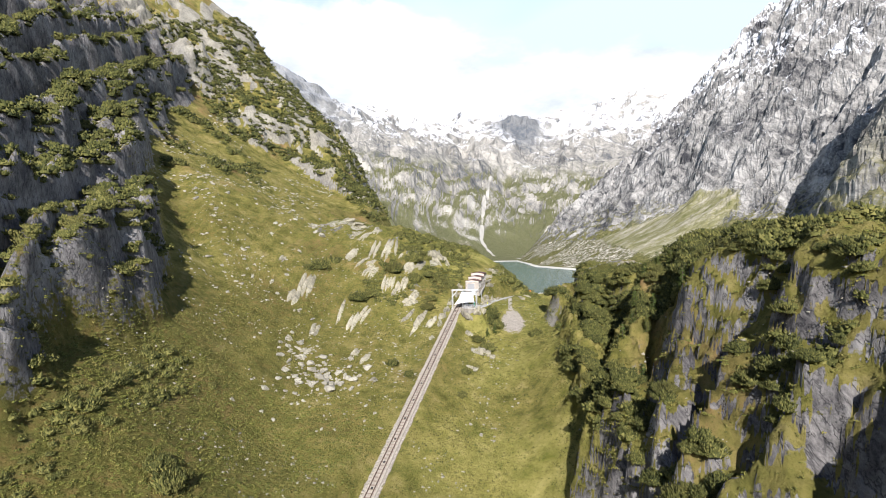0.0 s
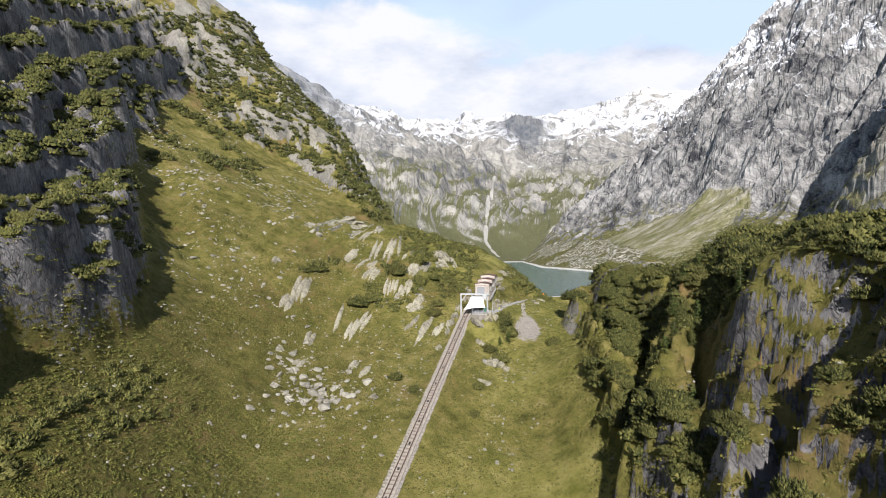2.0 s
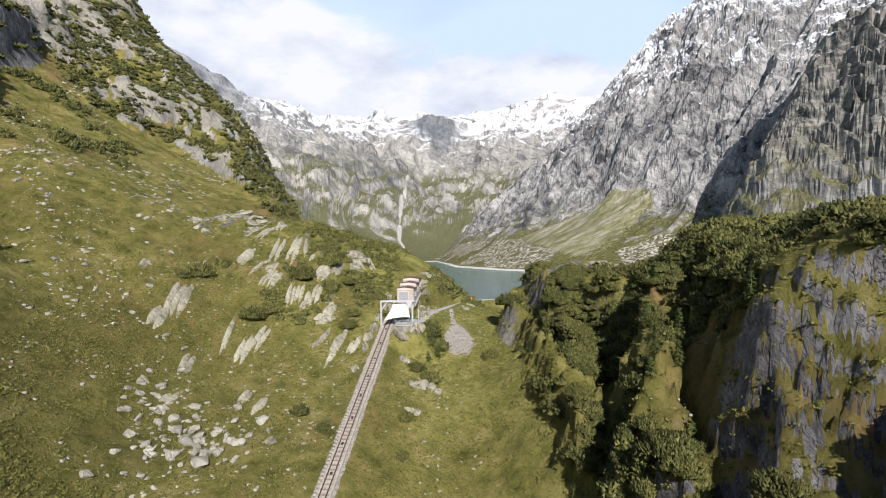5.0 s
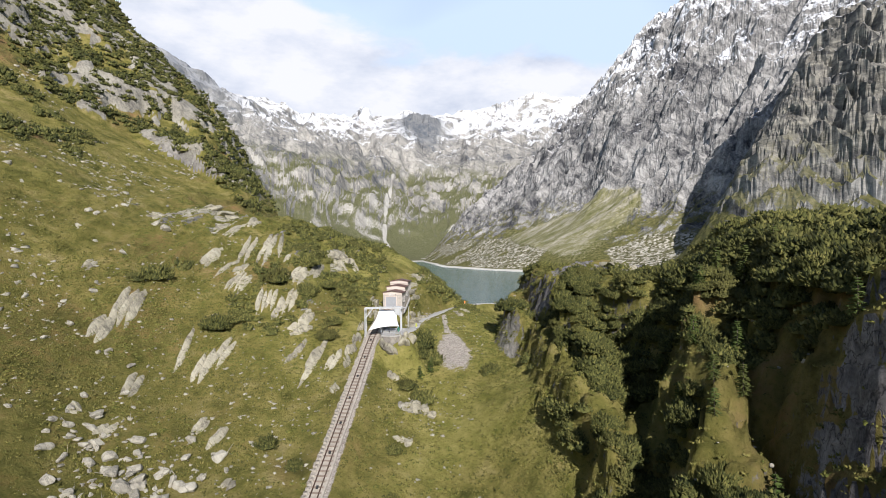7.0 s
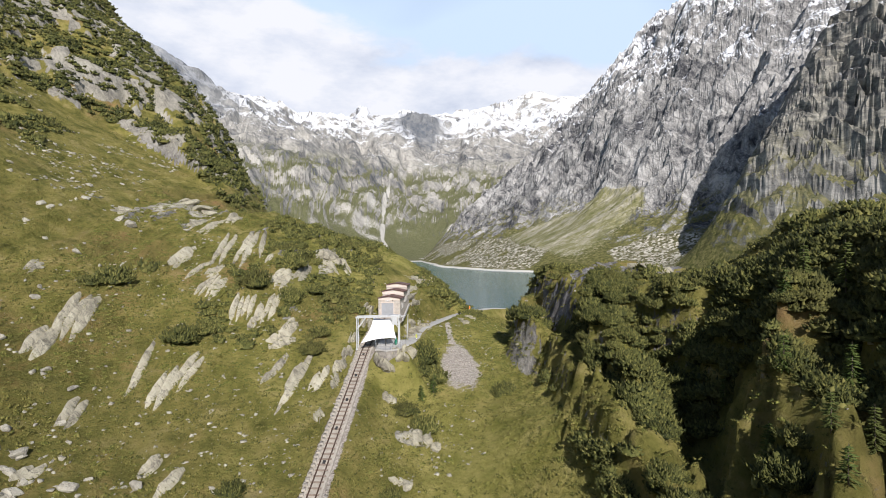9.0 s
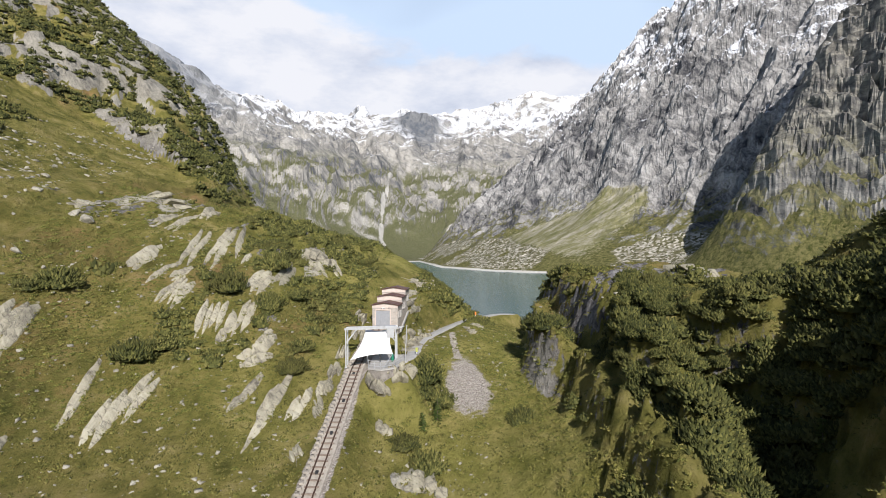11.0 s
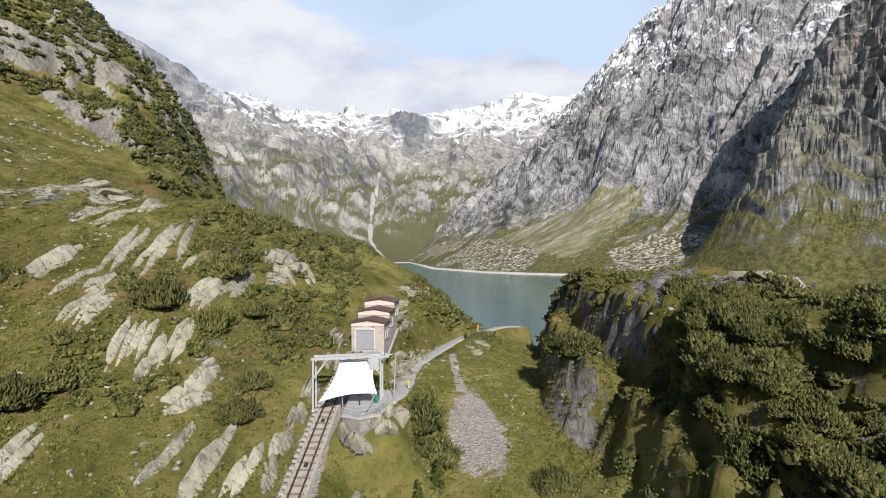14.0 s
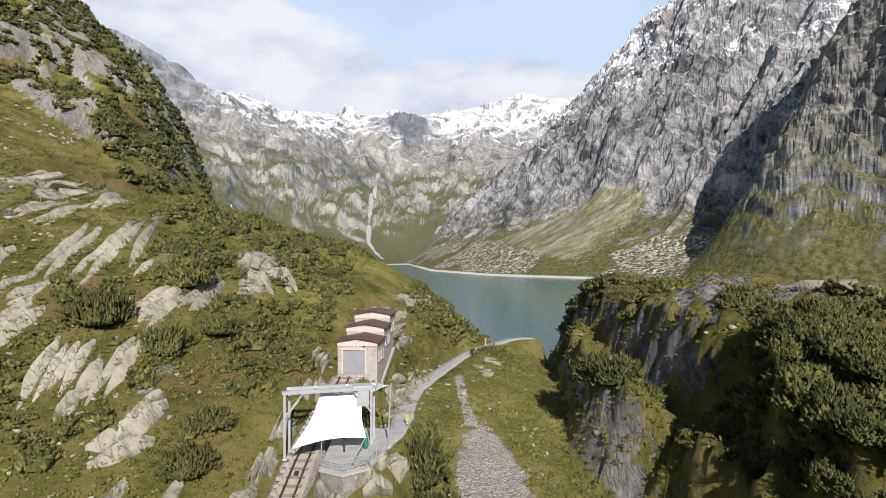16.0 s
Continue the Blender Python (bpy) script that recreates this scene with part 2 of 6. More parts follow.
    b.inputs["Roughness"].default_value = 0.9
    b.inputs["Specular IOR Level"].default_value = 0.1
    rh = nd.math("ADD", rh, nd.math("MULTIPLY", sk, nd.math("MULTIPLY", cells.outputs["Distance"], -0.8)))
    bump(nd, b, rh, 0.8, 0.13 * size)
    return m


M_GROUND = make_ground_material()
M_MOUNTAIN = make_mountain_material("mountain_rock", 0.885, 110, 480, 210, (0.430, 0.420, 0.404), (0.222, 0.218, 0.212), (0.055, 0.056, 0.063), (0.060, 0.068, 0.018), (0.19, 0.172, 0.070), 6.0)
M_FAR = make_mountain_material("far_rock", 0.925, 260, 700, 430, (0.43, 0.412, 0.375), (0.265, 0.256, 0.236), (0.105, 0.110, 0.120), (0.075, 0.085, 0.034), (0.175, 0.170, 0.095), 11.0)


def make_water():
    m, nd, b = material("lake_water")
    pos = position(nd)
    nd.put(b.inputs["Base Color"], nd.mix(nd.noise(pos, 0.01, 3), (0.042, 0.130, 0.148), (0.060, 0.160, 0.175)))
    b.inputs["Roughness"].default_value = 0.16
    b.inputs["IOR"].default_value = 1.33
    bump(nd, b, nd.noise(scaled(nd, pos, (1, 1.6, 1)), 0.35, 4, 0.6), 0.12, 0.3)
    return m


M_WATER = make_water()


# ---- noise on arrays ----
def _hash(i, j, seed):
    h = (i.astype(np.int64) * 374761393 + j.astype(np.int64) * 668265263 + seed * 974634541) & 0xFFFFFFFF
    h = ((h ^ (h >> 13)) * 1274126177) & 0xFFFFFFFF
    return ((h ^ (h >> 16)) & 0xFFFF) / 65535.0


def vnoise(x, y, seed=0):
    i, j = np.floor(x), np.floor(y)
    u, v = x - i, y - j
    u, v = u * u * u * (u * (6 * u - 15) + 10), v * v * v * (v * (6 * v - 15) + 10)
    a, b = _hash(i, j, seed), _hash(i + 1, j, seed)
    c, d = _hash(i, j + 1, seed), _hash(i + 1, j + 1, seed)
    return (a + (b - a) * u) * (1 - v) + (c + (d - c) * u) * v - 0.5


def fbm(x, y, octaves=4, seed=0, gain=0.5):
    out, amp = 0.0, 1.0
    for o in range(octaves):
        out = out + amp * vnoise(x * 2 ** o, y * 2 ** o, seed + o * 17)
        amp *= gain
    return out


def ridged(x, y, octaves=4, seed=0, gain=0.55):
    out, amp = 0.0, 1.0
    for o in range(octaves):
        out = out + amp * (0.5 - 2.0 * np.abs(vnoise(x * 2 ** o, y * 2 ** o, seed + o * 31)))
        amp *= gain
    return out


def smooth(t, lo, hi):
    t = np.clip((t - lo) / (hi - lo), 0, 1)
    return t * t * (3 - 2 * t)


def near_line(x, y, pts):
    """Distance to a line of (x, y, z) points and the line's height at the foot."""
    best, height = np.full(np.shape(x), 1e9), np.zeros(np.shape(x))
    for (ax, ay, az), (bx, by, bz) in zip(pts, pts[1:]):
        dx, dy = bx - ax, by - ay
        t = np.clip(((x - ax) * dx + (y - ay) * dy) / (dx * dx + dy * dy), 0, 1)
        d = np.hypot(x - ax - t * dx, y - ay - t * dy)
        height = np.where(d < best, az + t * (bz - az), height)
        best = np.minimum(d, best)
    return best, height


class Loft:
    """A smooth surface through cross-sections: sections[u] is a run of (v, z)."""

    def __init__(self, sections, du, dv, blur):
        us = sorted(sections)
        self.u0, self.v0 = us[0], min(p[0] for s in sections.values() for p in s)
        v1 = max(p[0] for s in sections.values() for p in s)
        self.u = np.arange(self.u0, us[-1] + du, du)
        self.v = np.arange(self.v0, v1 + dv, dv)
        rows = np.array([np.interp(self.v, [p[0] for p in sections[k]], [p[1] for p in sections[k]]) for k in us])
        g = np.array([np.interp(self.u, us, rows[:, j]) for j in range(len(self.v))]).T
        for axis, sig in ((0, blur / du), (1, blur / dv)):
            n = int(3 * sig) + 1
            ker = np.exp(-0.5 * (np.arange(-n, n + 1) / sig) ** 2)
            ker /= ker.sum()
            pad = np.pad(g, [(n, n) if a == axis else (0, 0) for a in (0, 1)], mode="edge")
            g = sum(kk * np.take(pad, np.arange(i, i + g.shape[axis]), axis=axis) for i, kk in enumerate(ker))
        self.g, self.du, self.dv = g, du, dv

    def __call__(self, u, v):
        a = np.clip((u - self.u0) / self.du, 0, len(self.u) - 1.001)
        b = np.clip((v - self.v0) / self.dv, 0, len(self.v) - 1.001)
        i, j = a.astype(int), b.astype(int)
        a, b = a - i, b - j
        g = self.g
        return (g[i, j] * (1 - a) + g[i + 1, j] * a) * (1 - b) + (g[i, j + 1] * (1 - a) + g[i + 1, j + 1] * a) * b


# ---- the lie of the land ----
hill_sections = {}
hill_sections[-230] = [(0, 70), (100, 92), (311, 180), (490, 270), (560, 280), (640, 200), (900, 0)]
hill_sections[-170] = [(0, 40), (100, 70), (200, 110), (311, 138), (400, 178), (490, 224), (560, 180), (900, -10)]
hill_sections[-120] = [(0, 12), (60, 38), (100, 50), (200, 73), (228, 76), (311, 103), (330, 112), (400, 147), (440, 158), (520, 110), (700, -10)]
hill_sections[-85] = [(0, -5), (80, 32), (110, 33), (140, 33), (200, 55), (228, 58), (300, 76), (400, 124), (440, 110), (620, -10)]
hill_sections[-62] = [(0, -20), (50, 6), (83, 17), (98, 15), (136, 16), (150, 18), (200, 42), (250, 54), (300, 66), (370, 96), (420, 84), (560, -10)]
hill_sections[-35] = [(0, -30), (75, -3), (100, -5.5), (116, -4.5), (134, 0), (161, 9.5), (180, 23), (195, 33), (215, 39), (250, 45), (280, 54), (300, 57), (318, 48), (430, -10)]
hill_sections[-12] = [(0, -50), (60, -26), (90, -12), (123, -3.2), (140, 1), (162, 9), (169, 15), (179, 23), (195, 31), (215, 38), (235, 38), (270, 18), (330, -10)]
hill_sections[3] = [(0, -60), (60, -32), (90, -17), (123, -5), (140, 2), (164, 9.5), (172, 13.5), (180, 16.5), (190, 21), (200, 27), (212, 31), (224, 33), (240, 26), (300, -10)]
hill_sections[18] = [(0, -65), (60, -36), (100, -17), (124, -8.5), (150, 0), (163, 5.5), (171, 10), (178, 13), (190, 14.5), (198, 18.5), (205, 23), (212, 27), (220, 29), (231, 25), (285, -10)]
hill_sections[26] = [(0, -55), (60, -27), (100, -9), (124, -1), (140, 4), (165, 6.5), (175, 9), (190, 13), (200, 14.5), (206, 18), (212, 21.5), (220, 23.5), (230, 19), (265, -10)]
hill_sections[33] = [(0, -45), (60, -20), (100, -3), (124, 3.5), (140, 6.5), (165, 7.5), (175, 9), (190, 12), (205, 13), (213, 15), (222, 14), (232, 9), (260, -10)]
hill_sections[48] = [(0, -30), (60, -8), (100, 4), (140, 8), (170, 8), (200, 8), (215, 10), (230, 2), (250, -10)]
hill_sections[90] = [(0, -65), (200, -10), (250, -12)]
hill_loft = Loft(hill_sections, 2.0, 2.0, 4.0)
# the crag beside the gully: y, x of the plateau's edge, height there
CRAG_EDGE = [(-60, 48, 20), (20, 46, 28), (50, 50, 31), (68, 44.8, 30.5), (71, 48, 31.5), (84, 43.6, 29), (90, 42.8, 28.2), (98, 46.4, 28.4), (108, 49, 29), (117, 51, 30), (126, 51.5, 28.5), (133, 51, 26.5), (141, 46.5, 24.5), (150, 43.5, 24),
             (158, 44.5, 24), (170, 47, 23.6), (186, 50, 24.0), (203, 52.5, 23.6), (214, 54, 22), (228, 59, 14), (245, 60, 3), (262, 60, -12)]
# ribs that run down from it: crest line, fall on the gully side and on the other side
CRAG_RIBS = []
CRAG_RIBS.append(([(33, 16, -2), (40, 26, 13), (47, 30, 27)], 2.6, 1.5))
CRAG_RIBS.append(([(33, 36, 2), (40, 44, 15), (47, 49, 29)], 2.6, 1.5))
CRAG_RIBS.append(([(31, 50, 0), (34.8, 59.8, 7.5), (42.3, 61, 19.5), (47, 63, 29)], 2.8, 1.4))
CRAG_RIBS.append(([(30, 60, 1), (34.4, 69.2, 10), (40, 72, 18), (47, 75, 30)], 2.8, 1.4))
CRAG_RIBS.append(([(29.5, 71, 2), (32.7, 79.3, 10.4), (37, 84, 16), (42.4, 89, 27.2)], 3.0, 1.5))
CRAG_RIBS.append(([(28.5, 84, 3), (30.2, 91, 8), (31.6, 96, 9.2), (33.6, 103, 13.2), (38.5, 107, 16), (41.4, 114, 19.5), (46, 118.5, 25.5), (51, 120.5, 29.5)], 2.8, 1.5))
CRAG_RIBS.append(([(34.2, 127, 8), (36.2, 136, 14.5), (37.2, 142, 17.8), (38.2, 148, 19.4), (41.8, 154.5, 22.2), (46, 157, 23.6)], 4.6, 1.7))
CRAG_RIBS.append(([(28.6, 108, -2), (30.2, 116, 6.8), (32.2, 120, 8.2), (32.6, 134, 12.4), (33.2, 142, 13.0), (35.6, 151, 13.2), (36.5, 163, 14.0), (36.8, 168, 16.4), (37.2, 176, 16.6), (40, 185, 16.6), (43.5, 196, 16.5), (47, 204, 16.5)], 3.0, 1.9))


def tent(x, y, pts, fall_left, fall_right):
    """A crest line: steep on its left, a sloping shelf and then a flank on its right."""
    best = np.full(np.shape(x), -1e9)
    for (ax, ay, az), (bx, by, bz) in zip(pts, pts[1:]):
        dx, dy = bx - ax, by - ay
        t = np.clip(((x - ax) * dx + (y - ay) * dy) / (dx * dx + dy * dy), 0, 1)
        ox, oy = x - ax - t * dx, y - ay - t * dy
        left = (dx * oy - dy * ox) > 0
        d = np.hypot(ox, oy)
        z = az + t * (bz - az) - np.where(left, d * fall_left, 0.45 * d + np.maximum(0, d - 3.6) * fall_right)
        best = np.maximum(best, z)
    return best


def track_xz(y):
    """Middle of the rails: x and z at y."""
    bend = smooth(np.asarray(y, float), 166, 184) * 1.3
    return 4.4 + 0.236 * (y - 168) + bend, 12.5 + 0.333 * (y - 168)


def crag(x, y):
    wob = fbm(x / 14, y / 11, 3, 5)
    xs, ys = x + 1.6 * fbm(x / 7, y / 7, 3, 15), y + 2.2 * fbm(x / 7 + 5, y / 7, 3, 16)
    ky = [p[0] for p in CRAG_EDGE]
    edge = np.interp(ys, ky, [p[1] for p in CRAG_EDGE]) + 1.2 * wob
    top = np.interp(y, ky, [p[2] for p in CRAG_EDGE]) + 0.2
    inland = np.maximum(0, x - edge)
    wall = top + (xs - edge) * 2.3
    lump = 3.6 * np.exp(-((y - 100) / 34) ** 2) + 2.2 * np.exp(-((x - 59) / 7) ** 2 - ((y - 168) / 8) ** 2) + 4.0 * smooth(x, 54, 60) * (1 - smooth(x, 78, 95)) * np.exp(-((y - 133) / 10) ** 2)
    roof = top + np.minimum(inland * 0.42, 1.0) + lump * smooth(inland, 2, 9) + 2.4 * fbm(x / 15, y / 15, 4, 7) + 0.9 * ridged(x / 6, y / 6, 3, 8) - 0.16 * np.maximum(0, x - 66) - 0.6 * np.maximum(0, x - 95)
    block = -np.logaddexp(-wall / 0.8, -roof / 0.8) * 0.8
    for pts, fl, fr in CRAG_RIBS:
        block = np.logaddexp(block / 0.5, (tent(xs, ys, pts, fl, fr) + 0.4) / 0.5) * 0.5
    steep = smooth(edge + 3 - x, 0, 5)
    block = block + (0.35 + steep) * (1.5 * (ridged(x / 5.5 + 2, y / 3.4, 3, 21) - 0.2) + 0.8 * ridged(x / 2.2, y / 1.5, 3, 23))
    led = 4.6
    q = block / led + 1.6 * fbm(x / 9, y / 9, 3, 25)
    return block + steep * 0.55 * led * (smooth(q - np.floor(q), 0.30, 0.75) - (q - np.floor(q)))


# bare slab fields: middle, length, width, heading in degrees
SLABS = ((-33.5, 213, 10, 4.5, 40), (-2.6, 197.5, 7, 4.5, 5), (-40, 216, 13, 5, 50), (11.5, 148.5, 5, 4, 20), (58, 166, 16, 8, 60), (54, 178, 14, 7, 40))


def slab_field(x, y):
    """How bare the slabs are (0 to 1), and the saw-tooth of their edges."""
    bare, saw = np.zeros(np.shape(x)), np.zeros(np.shape(x))
    for sx, sy, length, width, heading in SLABS:
        c, s = math.cos(radians(heading)), math.sin(radians(heading))
        b, a = (x - sx) * c - (y - sy) * s, (x - sx) * s + (y - sy) * c
        rag = 1.25 * fbm(a / 9 + sx, b / 1.5 + sy, 3, 131)
        m = 1 - smooth(np.hypot(a / (length * 0.62), b / (width * 0.62)) + rag, 0.78, 0.98)
        q = b / 2.4 + 0.55 * fbm(a / 5, b / 3, 2, 137)
        f = q - np.floor(q)
        saw = np.where(m > bare, 1.0 - f + 0.3 * (np.floor(a / 4.7 + 0.4 * np.floor(q)) % 2), saw)
        bare = np.maximum(bare, m)
    return bare, saw


def high_ground(x, y):
    """1 above the lowest scarp of the mountain side, 0 below it."""
    along = np.interp(x, [-190, -150, -115, -98, -85, -66, -50, -38, -25], [335, 312, 286, 293, 302, 291, 272, 250, 240])
    return smooth(y - along + 5.0 * fbm(x / 14, y / 14, 3, 83), -2, 5) * (1 - smooth(x, -40, -24))


def land(x, y):
    """Height, rock share and lushness of the ground."""
    x, y = np.asarray(x, float), np.asarray(y, float)
    h = hill_loft(x, y)
    # rib of cliffs up the valley's left side
    edge = np.interp(y, [0, 60, 98, 136, 202, 286, 420], [-70, -60, -58, -66, -113, -137, -170])
    rib = smooth(edge - x + 9 * fbm(x / 18, y / 18, 3, 3), -1, 6) * (1 - smooth(y, 300, 420))
    h = h - 6.0 * np.exp(-((x - edge - 9) / 9) ** 2) * smooth(y, 150, 172) * (1 - smooth(y, 200, 220))
    h = h + rib * (5.0 + 5.0 * ridged(x / 30 + y / 80, y / 34 - x / 55, 4, 11))
    wide = 1.0 + 0.9 * fbm(x / 40, y / 40, 2, 76)
    q = (-0.965 * x - 0.26 * y + 13.0 * fbm(x / 30, y / 44, 4, 77)) / 15.0
    f = q - np.floor(q)
    h = h + rib * 14.0 * (smooth(f, 0.0, 0.30) - f) * np.clip(wide, 0.2, 1.5)
    q = (-0.90 * x - 0.43 * y + 6.0 * fbm(x / 12, y / 16, 4, 79)) / 6.7
    f = q - np.floor(q)
    h = h + rib * 4.6 * (smooth(f, 0.0, 0.26) - f) * np.clip(2.0 - wide, 0.2, 1.5)
    h = h + rib * (2.2 * ridged(x / 9 + y / 30, y / 12, 4, 74) - 0.6)
    # benches of slabs on the mountain side above
    up = smooth(-x - 0.12 * y, 20, 75) * smooth(y, 150, 230)
    ban = ridged((x + 0.5 * y) / 60, (y - 0.2 * x) / 34, 4, 41)
    h = h + up * 3.6 * np.maximum(0, ban)
    for k, (lift, shift) in enumerate(((8.5, 0), (5.0, 26), (4.0, 52))):
        wig = 5.0 * fbm(x / 14, y / 14, 3, 83 + k)
        along = np.interp(x, [-190, -150, -115, -98, -85, -66, -50, -38], [335, 312, 286, 293, 302, 291, 272, 250])
        sd = (y - along - shift * 1.25 + wig) * 0.8
        on = smooth(x, -200, -170) * (1 - smooth(x, -60 - shift * 0.5, -38 - shift * 0.5))
        h = h + on * lift * np.clip(0.55 + 2.2 * fbm(x / 24 + 3 * k, y / 50, 2, 89), 0.05, 1.4) * (smooth(sd, -1.0, 2.5) - smooth(sd, 6, 34))
    steps = ridged((x * 0.8 + y * 0.3) / 16, (y * 0.8 - x * 0.5) / 42, 4, 87)
    h = h + high_ground(x, y) * 4.0 * smooth(steps, 0.1, 0.35)
    hummock = smooth(y, 150, 185) * smooth(18 - x, 0, 10) * (1 - up)
    h = h + hummock * 1.9 * ridged((x * 0.966 - y * 0.259) / 6.0, (x * 0.259 + y * 0.966) / 24, 3, 51)
    h = h + 1.3 * fbm(x / 16, y / 16, 4, 1) + 0.30 * fbm(x / 2.6, y / 2.6, 3, 9)
    bare, saw = slab_field(x, y)
    h = h + bare * (0.15 + 0.85 * saw)
    c = crag(x, y)
    k = 1.2
    both = np.logaddexp(h / k, c / k) * k
    on_crag = smooth(c - h, 0.3, 2.0)
    # cuttings and beds for the railway, the platform and the path
    ty = np.clip(y + 0.236 * (x - track_xz(y)[0]), 60, 190)
    tx, tz = track_xz(ty)
    d = np.hypot(x - tx, y - ty)
    w1 = 1 - smooth(d, 1.7, 5.0)
    both = both * (1 - w1) + (tz - 0.42) * w1
    # level ground under the hut and the platform
    a, b = (x - 10.0) * 0.966 + (y - 180) * 0.259 * -1, (x - 10.0) * 0.259 + (y - 180) * 0.966
    w3 = (1 - smooth(np.abs(a), 2.6, 5.5)) * smooth(b, -5, -0.5) * (1 - smooth(b, 11.5, 15))
    both = both * (1 - w3) + (16.1 + 0.34 * np.clip(b, 0, 12)) * w3
    w4 = (1 - smooth(np.maximum(np.abs(x - 8.6) - 2.4, np.abs(y - 167.5) - 4.5), 0.0, 4.5)) * smooth(x - track_xz(y)[0], 1.0, 1.8)
    both = both * (1 - w4) + 11.6 * w4
    return both, h, c, on_crag, rib, up, ban, hummock, bare


PATH = [(9.0, 165.5, 12.6), (13.2, 172.5, 12.7), (16.4, 184.0, 12.9), (19.6, 190.5, 13.0), (28.9, 206.0, 13.2), (36.5, 214.6, 13.2), (42.5, 220.5, 13.0), (48.0, 224.5, 12.4)]


def ground_height(x, y):
    z = land(x, y)[0]
    d, pz = near_line(x, y, PATH)
    w2 = 1 - smooth(d, 1.5, 4.2)
    z = z * (1 - w2) + (pz - 0.06) * w2
    return z


def mesh_from_grid(name, X, Y, Z, mat, masks=(), wrap=False, soft=True):
    n, m = X.shape
    me = bpy.data.meshes.new(name)
    co = np.stack([X, Y, Z], -1).reshape(-1, 3).astype(np.float32)
    idx = np.arange(n * m).reshape(n, m)
    if wrap:
        idx = np.concatenate([idx, idx[:, :1]], 1)
    f = np.stack([idx[:-1, :-1], idx[:-1, 1:], idx[1:, 1:], idx[1:, :-1]], -1).reshape(-1, 4)
    me.vertices.add(len(co))
    me.vertices.foreach_set("co", co.ravel())
    me.loops.add(f.size)
    me.loops.foreach_set("vertex_index", f.ravel().astype(np.int32))
    me.polygons.add(len(f))
    me.polygons.foreach_set("loop_start", np.arange(0, f.size, 4, dtype=np.int32))
    me.polygons.foreach_set("use_smooth", np.full(len(f), soft, bool))
    me.update(calc_edges=True)
    for key, val in masks:
        a = me.attributes.new(key, "FLOAT", "POINT")
        a.data.foreach_set("value", np.asarray(val, np.float32).ravel())
    me.materials.append(mat)
    return new(name, me)


